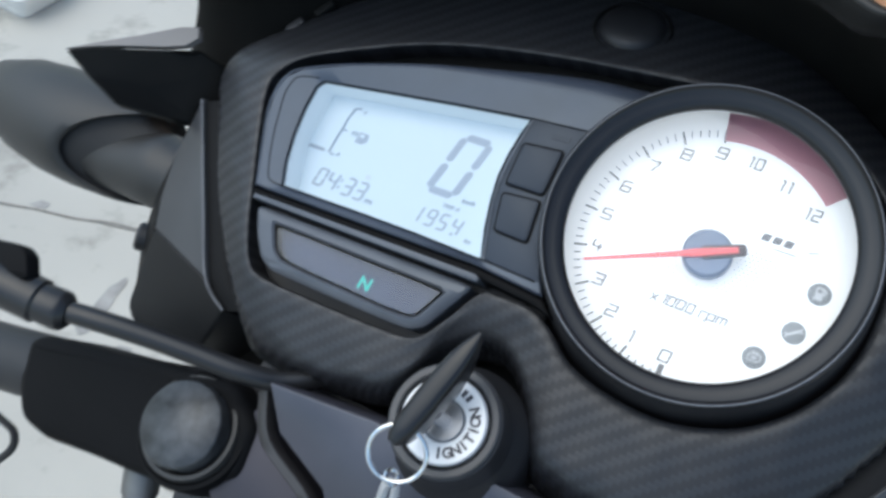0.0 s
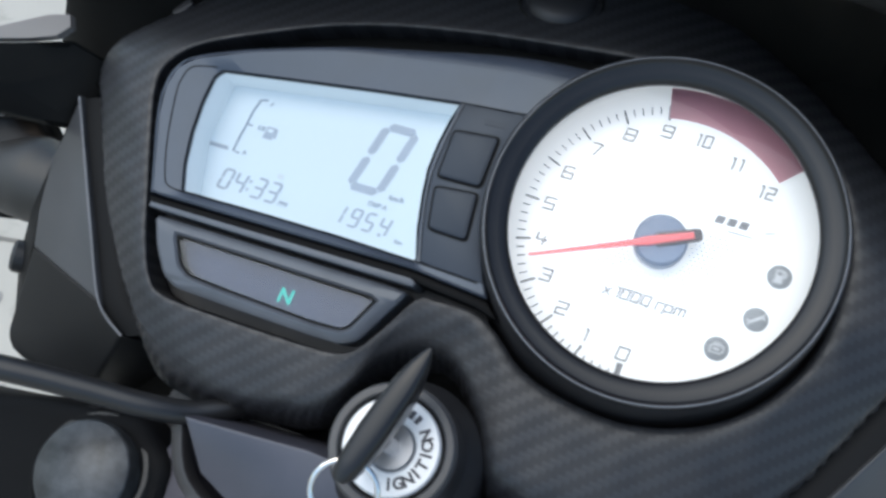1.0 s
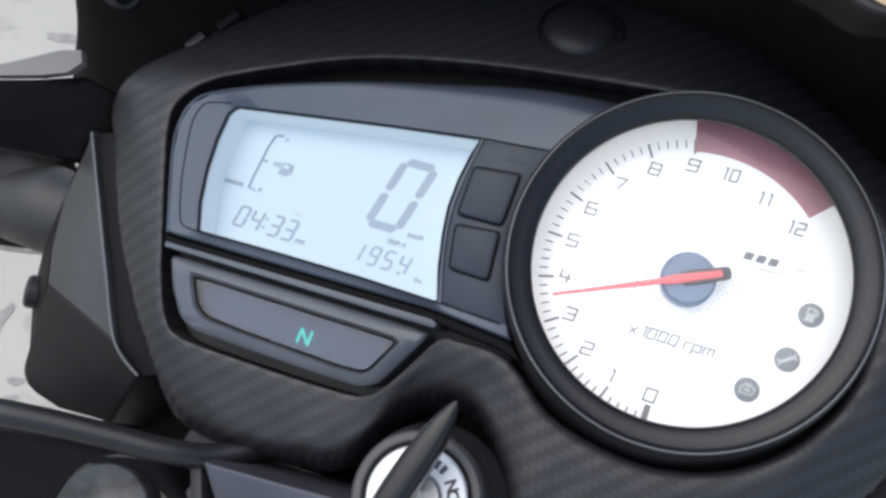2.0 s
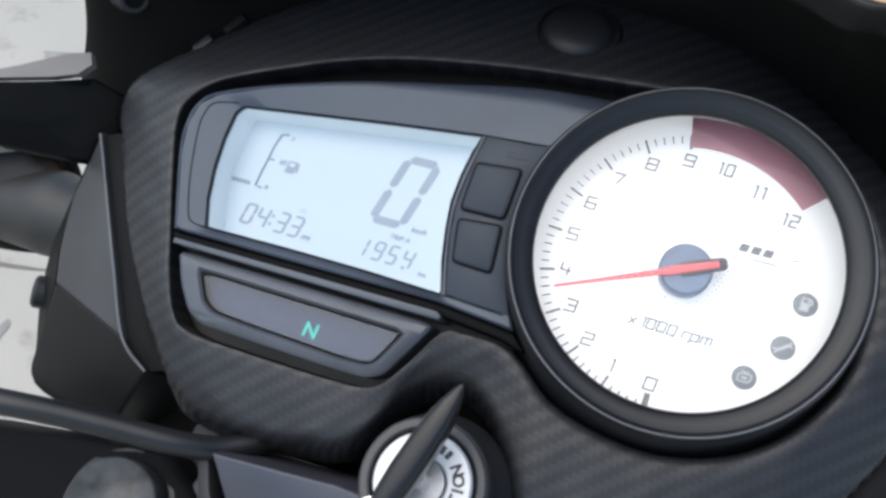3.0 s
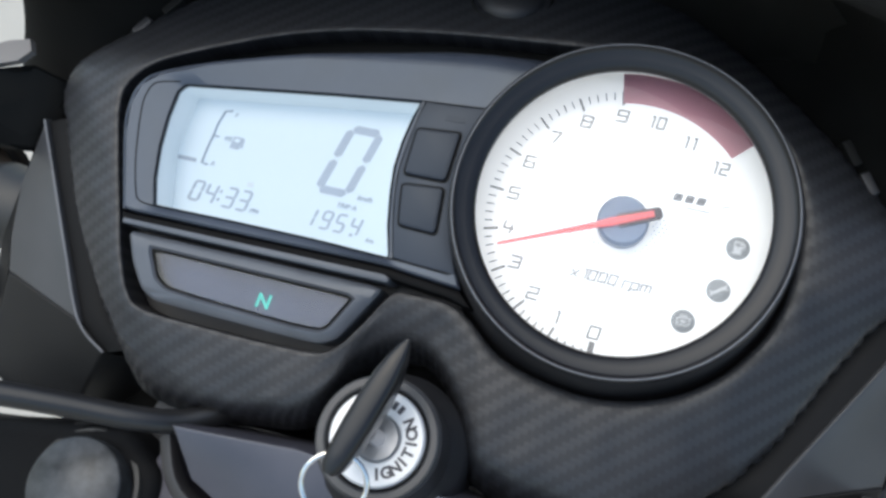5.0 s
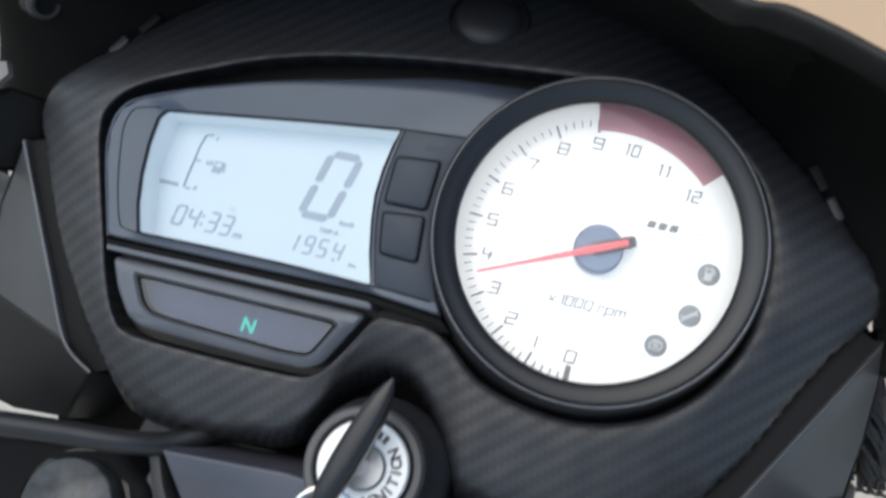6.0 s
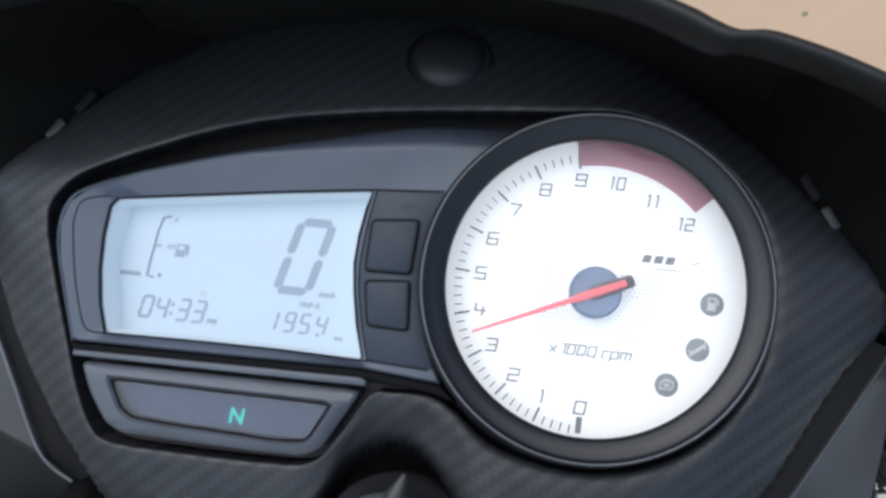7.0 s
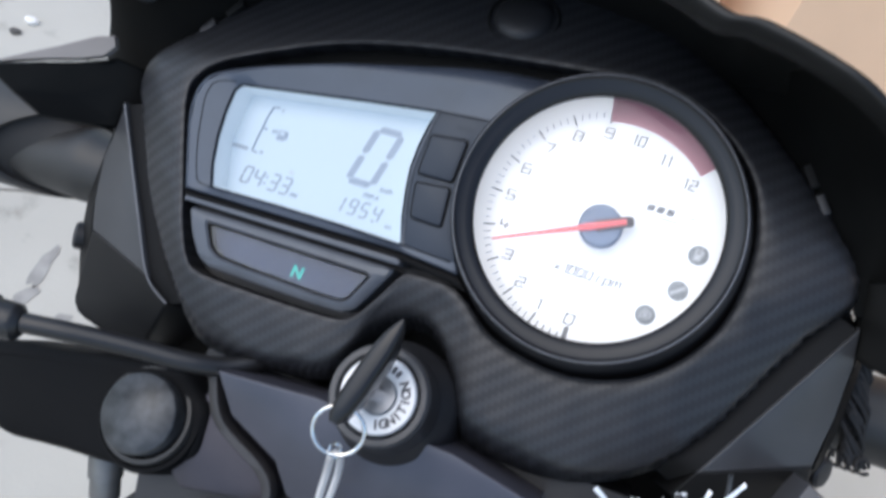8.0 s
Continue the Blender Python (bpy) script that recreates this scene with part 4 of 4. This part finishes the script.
for top, crease, f in ((LEFT, CREASES[0], 1), (RIGHT, CREASES[1], -1)):
    piece("side_panel", side_panel(top[:4] + top[-1:]), M_SATIN, "satin grey-black upper side panel", smooth=50)
    piece("lower_side_panel", side_panel(top[3:]), M_LOWER, "darker lower side panel", smooth=50)
    # Added black sheet that stands in for the gap's darkness.
    filler = [(-182, -74), (-166, -66), (-130, -92), (-110, -94), (-128, -112), (-160, -119), (-185, -117), (-204, -113), (-206, -104)]
    piece("hull_gusset", prism(filler if f > 0 else flip(filler), -76, -62), M_DARKLINER, "black filler sheet for the dark gap behind the panel")
    line = spline([Vector(p) for p in crease], 30, False)
    if f > 0:
        # Grey tube drawn as the highlight along the crease.
        piece("panel_edge", tube([tuple(q) for q in line], 0.55, 8), M_EDGEGLINT, "thin grey line painting the panel edge's highlight")
    rows = []
    for du, dv, dw in ((0.3, 0, -9), (0.6, 0.2, -2.6), (2.5, 0.9, -2.6), (5, 1.9, -2.4), (9, 3.5, -3.0), (14, 5.4, -7.0)):
        rows.append([tuple(q + Vector((f * du, dv, dw))) for q in line])
    piece("panel_strip", loft(rows, closed=False), M_STRIP, "strip between cowl and panel, darkened for shade", smooth=60)
    lug = (-244, -69.5, -46) if f > 0 else (108, -64, -52)
    piece("panel_lug", lathe([(6.8, -6), (6.8, 2), (5.6, 3.2), (3, 3.6), (0.1, 3.7)], lug, (-0.75 * f, -0.1, 0.5), cap1=True), M_BLACK, "black rubber lug")

FLANKS = (
    [[(-221.2, -3.5, -12.8), (-226.4, -30, -18.8), (-226.8, -50, -22.3), (-224.2, -63.9, -23.9), (-237.8, -101, -49)], [(-238, -2, -44), (-246.5, -30, -46), (-248, -50, -47), (-246.5, -70, -49), (-242.5, -101, -58)], [(-236, 0, -90), (-246, -28, -90), (-247, -48, -90), (-246, -70, -92), (-241, -101, -96)]],
    [[(101, -2, -22), (104.5, -20, -26), (103.5, -42, -28), (101.5, -62, -29), (98, -78, -50)], [(106, -2, -34), (109.5, -20, -38), (109, -42, -42), (108, -62, -48), (104, -80, -66)], [(106, 0, -70), (110, -20, -72), (110, -42, -74), (108, -62, -76), (104, -82, -90)]],
)
for rows in FLANKS:
    piece("panel_flank", loft(rows, closed=False), M_MATT, "dark outer flank of the side panel", smooth=60)
# Added dark filler; keeps the ground from showing through the gap.
piece("panel_bracket", prism([(80, 20), (94, 8), (104, -6), (107, -24), (88, -22)], -58, -34, 1.5), M_LINER, "black filler in the gap behind the side panel")

# ---- windscreen fairing ----
RIM = [(-254, 24, -40), (-246, 42, -14), (-232, 50, 20), (-208.5, 53.6, 52), (-180, 61.6, 61), (-158, 67.9, 62), (-147, 70.6, 62), (-140, 70.8, 62), (-132, 69.0, 62), (-122, 71.8, 62), (-99, 75.5, 62), (-55, 78.9, 62)]
RIM = RIM + [(-11, 75.2, 62), (8, 70.2, 62), (16, 66.8, 62), (22, 64.9, 62), (29, 65.4, 62), (36, 64.2, 62), (50, 60.2, 62), (66, 54, 61), (84, 45, 50), (98, 38, 20), (108, 32, -10), (114, 20, -36)]
BASE = [(-220, 2, -14), (-216, 13, -16), (-198, 30, -18), (-178, 49, -20), (-158, 68, -21), (-135, 82, -22), (-98, 89, -25), (-75, 91, -27), (-55, 91, -28), (-35, 91, -28), (-8, 89, -25), (16, 83, -23), (38, 71, -22), (52, 57, -20), (66, 39, -18), (80, 22, -16), (95, 9, -15), (102, -3, -14)]
rim, base = spline(RIM, 150, False), spline(BASE, 150, False)
mid = []
for p, q in zip(base, rim):
    away = Vector((q.x - MID, (q.y - 10) * 1.4, 0)).normalized()
    mid.append((p, q, away))
inside = [[tuple(p + Vector((0, 0, -6)) - a * 4) for p, q, a in mid], [tuple(p.lerp(q, 0.2) + a * 9 - Vector((0, 0, 4))) for p, q, a in mid], [tuple(p.lerp(q, 0.55) + a * 10) for p, q, a in mid], [tuple(p.lerp(q, 0.9) + a * 3) for p, q, a in mid], [tuple(q) for p, q, a in mid]]
out = [4.6] * len(mid)
out = [o * max(0.2, min(1.0, n / 26, (149 - n) / 26)) for n, o in enumerate(out)]
outside = [[tuple(q) for p, q, a in mid]]
for f, dw in ((0.12, 0.8), (0.4, 1.0), (0.8, 0.2), (1.0, -1.8), (1.5, -12), (2.6, -50), (2.2, -130)):
    outside.append([tuple(q + a * f * o + Vector((0, 0, dw))) for (p, q, a), o in zip(mid, out)])
piece("fairing_liner", loft(inside, closed=False), M_DARKLINER, "inner face of the fairing, blackened for its shade", smooth=60)
piece("liner_ledge", tube([tuple(p.lerp(q, 0.8) + a * 5.5) for p, q, a in mid[60:90]], 1.3, 8), M_BLACK, "thin ledge inside the fairing")
lip = [[tuple(q + a * f * o / 4.2 + Vector((0, 0, dw))) for (p, q, a), o in zip(mid, out)] for f, dw in ((-2.2, -9.0), (-2.8, -6.0), (-2.6, -4.0), (-1.4, -1.6), (0.2, 0.3), (0.6, 0.4))]
piece("rim_lip", loft(lip, closed=False), M_LINER, "dull inner lip of the fairing rim", smooth=60)
piece("windscreen_fairing", loft(outside, closed=False), M_RIM, "gloss black windscreen fairing with a rolled rim", smooth=60)
for f in (1, -1):
    c = Vector((-218, 46, 6) if f > 0 else (91, 43, -10))
    axis = Vector((f * 0.75, -0.35, 0.5)).normalized()
    cap = [(6.8, -9), (6.8, 2.2), (6.0, 3.0), (5.8, 7.4), (5.0, 8.2), (3.9, 8.2), (3.7, 7.0)]
    screw = piece("fairing_screw", lathe(cap, c, axis), M_BLACK, "dark cap screw")
    # Disc closes the hole; black colour paints its shade.
    part("screw_hole", lathe([(3.8, 7.2), (0.1, 7.1)], c, axis, cap1=True), M_DARKLINER, screw, "black disc painting the hole's shade")
    e = Vector((-0.58, -0.81)) if f > 0 else Vector((0.57, -0.82))
    for at, half, top, m in ((Vector((-192.2, 39) if f > 0 else (75, 32.6)), 4.2, -9.5, M_BLACK), (Vector((-183.3, 50.2) if f > 0 else (68.3, 42.3)), 4.8, -11.0, M_LINER)):
        clip = rounded([tuple(at + e * half * i + Vector((-e.y, e.x)) * 1.7 * j) for i, j in ((-1, -1), (1, -1), (1, 1), (-1, 1))], 1.0)
        piece("fairing_clip", prism(clip, -24, top, 0.7), m, "dark plastic clip")



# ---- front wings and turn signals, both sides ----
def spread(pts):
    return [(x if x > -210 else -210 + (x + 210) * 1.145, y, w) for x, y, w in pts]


def wing(f):
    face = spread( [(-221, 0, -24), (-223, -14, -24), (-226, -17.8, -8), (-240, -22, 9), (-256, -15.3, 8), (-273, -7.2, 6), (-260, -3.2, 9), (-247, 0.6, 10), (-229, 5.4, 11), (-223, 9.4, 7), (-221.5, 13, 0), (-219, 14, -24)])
    c = Vector((-236, -4, 0))
    inner = [tuple(Vector(p).lerp(Vector((c.x, c.y, p[2] + 1)), 0.05)) for p in face]
    back = [(x, y, w - 6) for x, y, w in face]
    return loft([f(back), f([(x, y, w - 0.8) for x, y, w in face]), f(inner)], True, True)


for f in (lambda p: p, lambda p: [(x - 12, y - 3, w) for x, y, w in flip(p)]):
    # Liner black puts the missing sky reflection into the wing's colour.
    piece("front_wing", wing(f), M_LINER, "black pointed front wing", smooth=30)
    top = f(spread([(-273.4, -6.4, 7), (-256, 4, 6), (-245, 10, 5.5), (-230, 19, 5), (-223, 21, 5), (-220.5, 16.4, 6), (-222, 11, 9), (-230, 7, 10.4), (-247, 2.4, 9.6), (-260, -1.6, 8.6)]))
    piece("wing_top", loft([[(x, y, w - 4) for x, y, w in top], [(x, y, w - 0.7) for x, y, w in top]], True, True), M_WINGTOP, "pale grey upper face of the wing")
    C = Vector(f([(-300, -30, -95)])[0])
    side = -1 if C.x < MID else 1

    def ring(h, r, scoop=0.0, drop=0.0, n=48):
        """A ring round the signal's axis; scoop draws its upper side outwards."""
        row = []
        for q in range(n):
            a = 2 * math.pi * q / n
            row.append(tuple(C + Vector((side * (h + scoop * max(0.0, math.cos(a + 0.6)) ** 1.2), r * math.sin(a) + 0.05 * h - drop, r * math.cos(a) - 0.06 * h))))
        return row

    piece("turn_signal", loft([ring(-2, 25.5, 40), ring(-6, 27.5, 46), ring(0, 28.8, 46), ring(30, 31, 24), ring(62, 31.5, 6), ring(92, 28.5), ring(118, 21), ring(134, 11), ring(139, 0.5)], cap1=True), M_SIGNAL, "dark grey bullet-shaped turn signal", smooth=60)
    piece("signal_boot", loft([ring(-5, 27, 45), ring(0, 25.4, 44), ring(1, 23, 40), ring(-2, 20, 32), ring(-8, 16, 20)]), M_RUBBER, "black rubber boot of the signal", smooth=60)
    piece("signal_stalk", loft([ring(36, 14, 0, 9), ring(28, 17, 0, 8), ring(10, 18.5, 0, 6), ring(-6, 20, 0, 4), ring(-14, 21.2, 0, 3), ring(-20, 20.6, 0, 3), ring(-24, 19.5, 0, 3), ring(-76, 19, 0, 0)], True, True), M_SIGNAL, "dark grey signal stalk", smooth=50)

# ---- fork, clamps and bars ----
for f in (lambda p: p, flip):
    c = Vector(f([(-160.6, -128.7, -2.6)])[0])
    piece("fork_clamp", lathe([(25, -40), (24.8, -12), (24, -9.8), (22.4, -9.4), (21.6, -11), (17.4, -12)], c, AXLE), M_MATT, "black fork clamp")
    piece("clamp_ring", lathe([(21.7, -13), (21.2, -8.6), (20.5, -7.2), (19.0, -7.0), (18.3, -8.0), (18.1, -13)], c, AXLE), M_SIGNAL, "dark ring round the fork cap")
    piece("fork_cap", lathe([(17.3, -15), (17.3, -1), (16.4, 0), (0.1, 0.4)], c, AXLE, cap1=True), M_CAP, "worn grey metal fork cap", smooth=50)
    foot = c - AXLE * 760
    piece("fork_tube", tube([c - AXLE * 20, c - AXLE * 330, c - AXLE * 331, foot], [16, 16, 21, 21], 24), M_STEEL, "steel fork tube")
    arm = f([(-253, -128), (-247, -124), (-236, -121.4), (-209, -117.4), (-190, -113), (-172, -110), (-150, -106.8), (-134, -118), (-133, -140), (-152, -153.5), (-176, -157), (-200, -159), (-226, -162.5), (-240, -160), (-249, -148)])
    piece("bar_arm", prism(rounded(arm, 5, 3), -46, lambda x, y: -11 - 0.04 * abs(x - c.x), 5), M_MATT, "black cast handlebar arm", smooth=50)
    bar = f([(-240, -138, -30), (-300, -148, -34), (-420, -185, -48)])
    piece("handlebar", tube(bar, 15, 20), M_BLACK, "grey handlebar tube")
    head = Vector(f([(-188.5, -160, -38)])[0])
    tip = Vector(f([(-184.5, -181, -42)])[0])
    piece("clamp_bolt", tube([head, head.lerp(tip, 0.5), head.lerp(tip, 0.52), head.lerp(tip, 0.96), tip], [8.0, 8.0, 7.0, 7.0, 6.4], 18), M_BOLT, "dull zinc clamp bolt")
cab = spline([Vector(p) for p in [(-209, -104.4, 31), (-190, -102.4, 25), (-174, -101.2, 18), (-158, -100.6, 11), (-142, -100.2, 4), (-130, -98.4, -4), (-120, -93, -12), (-110, -84, -26)]], 40, False)
piece("clutch_cable", tube(cab, 4.2, 16), M_CABLE, "thick black cable")
piece("loop_cable", tube([tuple(p) for p in spline([Vector(q) for q in [(-306, -172, -62), (-291, -176, -58), (-282, -177, -56), (-274, -180, -58), (-276, -190, -64), (-291, -206, -72)]], 24, False)], 2.0, 8), M_RUBBER, "thin black looped cable")
bm = tube([(-203, -104.4, 29), (-205, -104.5, 29.5), (-207, -104.6, 30), (-214, -104.6, 32), (-215, -104.6, 32.4), (-250, -103, 42)], [5.2, 7.4, 7.8, 7.6, 8.6, 8.8], 20)
piece("cable_boot", bm, M_CABLE, "black rubber cable boot")
bm = prism(rounded([(-274, -95), (-238.8, -89.7), (-226.5, -87.6), (-221.5, -89.5), (-216, -98), (-230, -102), (-274, -112)], 3), 35, 42, 2.0)
piece("lever_bracket", bm, M_MATT, "black lever bracket")

# ---- the cover over the top yoke ----
piece("yoke", prism([(-150, -96), (-165, -150), (-150, -250), (40, -250), (55, -150), (40, -96)], -70, -26), M_BLACK, "black yoke under the covers")
slope = lambda k: (lambda x, y: 9 + k * (y + 100))
COVER = [(-127, -98.3), (-84, -95), (-26, -97.5), (8, -105), (-3, -115.5), (-23, -121), (-32.5, -124.5), (-47, -138.5), (-52, -141.5), (-60, -141.5), (-70, -143), (-87, -137), (-94.5, -125.5), (-117, -114)]
piece("yoke_cover", prism(COVER, -26, slope(0.25), 1.4), M_DECK, "dark purple-grey plastic yoke cover")
for f in (lambda p: p, flip):
    piece("cover_flank", prism(f([(-137, -106), (-125, -121), (-103, -132.5), (-97, -140), (-97, -147), (-138, -155), (-148, -147), (-143, -122)]), -40, -15, 1.8), M_FLANK, "dark purple-grey plastic cover flank")
    ridge = spline([Vector(p) for p in f([(-134, -104, -4), (-125, -120, -3), (-103, -131, -2), (-95.5, -139, -2), (-95, -152, -4)])], 20, False)
    strip = []
    for du, dw in ((-2.6, -6), (-2.4, -0.8), (-1.8, 0), (1.8, 0.3), (2.4, -0.5), (2.6, -6)):
        strip.append([(p.x + du * 0.8, p.y + du * 0.62, p.z + dw) for p in ridge])
    piece("flank_ridge", loft(strip, closed=False), M_RIDGE, "dark flat strip between the covers", smooth=50)
    c = f([(-125.3, -169.5, -14)])[0]
    piece("nut_washer", lathe([(11, -8), (10.8, -4.4), (10, -3.6), (7, -4)], c, (0, 0, 1), n=32), M_LINER, "black washer")
    nut = piece("yoke_nut", lathe([(7.4, -8), (7.2, 3.4), (6.4, 5), (5.6, 5.5), (3.7, 5.3), (3.4, 2), (0.1, 2)], c, (0.12, 0, 1), n=24, cap1=True), M_BOLT, "dull steel nut on a black washer")
bm = prism([(-53, -151), (-45, -143.5), (-31, -131.5), (-2, -121.5), (4, -116.5), (8.5, -117.5), (9, -128), (6, -156), (-40, -160)], -30, -8, 1.2)
piece("lower_cover", bm, M_DECK, "dark plastic plate below the yoke cover")
piece("lower_cover_seam", tube([(-46, -150, -7.9), (-28, -137, -7.9), (0, -128, -7.9), (8, -127.5, -7.9)], 0.5, 6), M_LINER)
tray = rounded([(-108, -150), (-70, -144), (-40, -144), (-2, -150), (2, -240), (-112, -240)], 6)
trayi = rounded([(-100, -156), (-70, -150), (-40, -150), (-10, -156), (-8, -234), (-102, -234)], 6)
piece("tank_cover", ring_plate(by_angle(tray, (-55, -195), 160), by_angle(trayi, (-55, -195), 160), -30, -2, -2, 1.8, -12), M_DECK, "dark plastic tank front cover")
piece("tank_cover_floor", prism(trayi, -30, -11), M_DECK, "recess in the tank cover")
piece("screw_plate", prism([(83, -96), (95, -66), (128, -84), (135, -130), (95, -130)], -30, 2, 1.5), M_GREYP, "grey plate by the tank")
sc = piece("plate_screw", lathe([(4.7, -1), (4.6, 1.2), (3.9, 2.0), (0.1, 2.2)], (94, -82, 2.2), n=32, cap1=True), M_BOLT, "cross-head screw")
bm = bmesh.new()
# Bars stand proud of the screw; black paints the slot's shade.
box((94, -82), (0.98, 0.17), (-0.17, 0.98), 2.7, 0.55, 3.9, 4.75, bm)
box((94, -82), (-0.17, 0.98), (0.98, 0.17), 2.7, 0.55, 3.9, 4.8, bm)
part("screw_cross", bm, M_DARKLINER, sc, "raised black cross painting the slot's shade")
piece("tank_shroud", prism([(-216, -222), (-179, -177), (-165, -178), (-150, -178), (-128, -184), (-128, -222)], -110, -60, 2), M_SHROUD, "dark olive-grey tank shroud")
random.seed(3)
loom = group("wire_loom", "tangle of thin black wires")
for k in range(14):
    ph, sp = random.random() * 6, random.uniform(3, 7)
    part("wire", tube([(112 + s * 0.9 + sp * math.sin(ph + s * 0.7), -14 - s * 4.0, -62 + 6 * math.cos(ph + s * 0.8)) for s in range(12)], 1.1, 6), M_RUBBER, loom)
for k in range(5):
    x = 111 + 3.5 * k
    part("wire_end", tube([(x + 3 * math.cos(a * 0.7), -57 + 3 * math.sin(a * 0.7), -60 + 0.6 * a) for a in range(9)], 0.8, 6), M_RUBBER, loom)

# Unseen tank, added to keep light off the floor from the panel.
tank = lathe([(0.2, -300), (70, -290), (120, -240), (150, -150), (160, -40), (150, 70), (118, 150), (84, 190), (0.2, 200)], (0, 0, 0), (0, 1, 0), n=48)
bmesh.ops.scale(tank, vec=(0.95, 1, 0.85), verts=tank.verts)
tank.transform(Matrix.Translation((MID, -400, -165)) @ Matrix.Rotation(radians(-32), 4, "X"))
piece("fuel_tank", tank, M_SATIN, "unseen black fuel tank that blocks light off the floor", smooth=60)

# front wheel and hull that carry the panel
hub = Vector((MID, -128, -2)) - AXLE * 760
wheel = group("front_wheel", "black front wheel")
part("tyre", torus(hub, (1, 0, 0), 250, 46, 64, 16), M_RUBBER, wheel)
part("rim", torus(hub, (1, 0, 0), 205, 14, 64, 10), M_BLACK, wheel)
part("wheel_axle", tube([hub + Vector((-110, 0, 0)), hub + Vector((110, 0, 0))], 12, 16), M_STEEL, wheel)

# ---- tinsel on the right of the yoke ----
tin = new("tinsel_ornament")
tin.matrix_world = DASH
tagged(tin, "red and silver tinsel ornament tied on the fork clamp", "ornament")
random.seed(7)
bm = bmesh.new()
for k in range(1300):
    v = Vector((random.gauss(0, 1), random.gauss(0, 1), random.gauss(0, 1))).normalized()
    c = Vector((40 + v.x * 8, -105 + v.y * 7, 18 + v.z * 6))
    d = (v + Vector((random.uniform(-1, 1), random.uniform(-1, 1), random.uniform(-1, 1)))).normalized()
    e = d.orthogonal().normalized() * 0.34
    L = random.uniform(1.0, 2.6)
    bm.faces.new([bm.verts.new(q) for q in (c - e, c + e, c + d * L + e * 0.4, c + d * L - e * 0.4)])
part("red_foil", bm, M_REDFOIL, tin, "dense red foil tuft")
bm = lathe([(0.2, -7), (4, -6), (6.5, -3), (7.2, 0), (6.2, 3.4), (3.6, 5.6), (0.2, 6.6)], (40, -105, 18), (0, 0, 1), n=24)
part("foil_core", bm, M_REDFOIL, tin)
STRANDS = ((38, -97, 26, -89.2), (39, -94, 39, -88.3), (41.5, -95, 45, -88.5), (43, -91, 40, -88), (53, -84.5, 57.5, -84.4), (61, -84, 62, -77.5), (64, -83, 60, -81), (66.5, -81.5, 72, -71.5), (29, -101, 34, -95), (34, -97, 37, -92))


def foil(p, q, wide, bend):
    """A crumpled strip of foil from p to q."""
    d = (q - p).normalized()
    side = d.cross(Vector((random.uniform(-0.5, 0.5), random.uniform(-0.5, 0.5), 1))).normalized()
    up = side.cross(d)
    rows = []
    for k in range(6):
        c = p.lerp(q, k / 5) + up * bend * math.sin(math.pi * k / 5) + up * random.uniform(-0.35, 0.35)
        w = wide * random.uniform(0.75, 1.1)
        tilt = side * w + up * random.uniform(-0.5, 0.5)
        rows.append([tuple(c - tilt), tuple(c - tilt + up * 0.22), tuple(c + up * 0.3), tuple(c + tilt + up * 0.22), tuple(c + tilt)])
    return loft(rows, True, True)


for x0, y0, x1, y1 in STRANDS:
    part("silver_strand", foil(Vector((x0, y0, 19)), Vector((x1, y1, 23)), 0.85, 0.8), M_SILVER, tin)
rows = []
for k in range(25):
    f = k / 24
    c = Vector((53 + 24 * f, -86.5 + 5.5 * math.sin(math.pi * f * 0.8) - 8 * f * f, 20 - 3 * f * f))
    n = Vector((0.25 + 0.5 * f, 0.8 - 0.5 * f, 0.5))
    wave = 0.5 * noise.noise(Vector((f * 9, 1.3, 0)))
    rows.append([tuple(c + n * h + Vector((0, 0, z + wave))) for h, z in ((-6.0, -3.4), (-3.4, 0.4), (-0.6, 1.5), (1.0, 0.8), (1.3, -1.8))])
part("red_ribbon", loft(rows, closed=False), M_REDFOIL, tin, "curled red foil ribbon", smooth=60)
bm = bmesh.new()
for k in range(60):
    f = random.random()
    if k % 2:
        c = Vector((18 + 20 * f, -112 + 12 * f, 20))
    else:
        c = Vector((44 + 32 * f, -90 + 6 * math.sin(math.pi * f), 20))
    c += Vector((random.gauss(0, 2), random.gauss(0, 1.6), random.gauss(0, 2)))
    d = Vector((random.uniform(-1, 1), random.uniform(-0.2, 1), random.uniform(0.1, 0.9))).normalized()
    merge(bm, foil(c, c + d * random.uniform(1.6, 4.6), 0.26, 0.2))
part("silver_fringe", bm, M_SILVER, tin, "short silver foil fringe")
part("clear_strand", tube([(67.5, -80, 19), (67.5, -75, 22), (66.5, -70, 24)], [0.6, 0.9, 0.9], 6), M_CAP, tin, "dull grey strand")
BC, BA = Vector((61, -99, 14)), Vector((0.75, -0.45, 0.3)).normalized()
part("dark_bauble", lathe([(0.2, -16), (8, -13.5), (13, -6), (14.2, 0), (13, 6), (8, 13.5), (0.2, 16)], BC, BA, n=32), M_BLACK, tin, "dark round bauble")
for h, r in ((-5, 13.5), (5, 13.5)):
    part("silver_band", torus(BC + BA * h, BA, r, 0.75, 40, 8), M_SILVER, tin)
part("tan_tag", tube([(74, -83, 18), (77, -86, 19), (78, -90, 18)], [0.6, 1.0, 0.6], 8), mat("tan_thread", (0.42, 0.3, 0.18), 0.8), tin, "small tan thread knot")
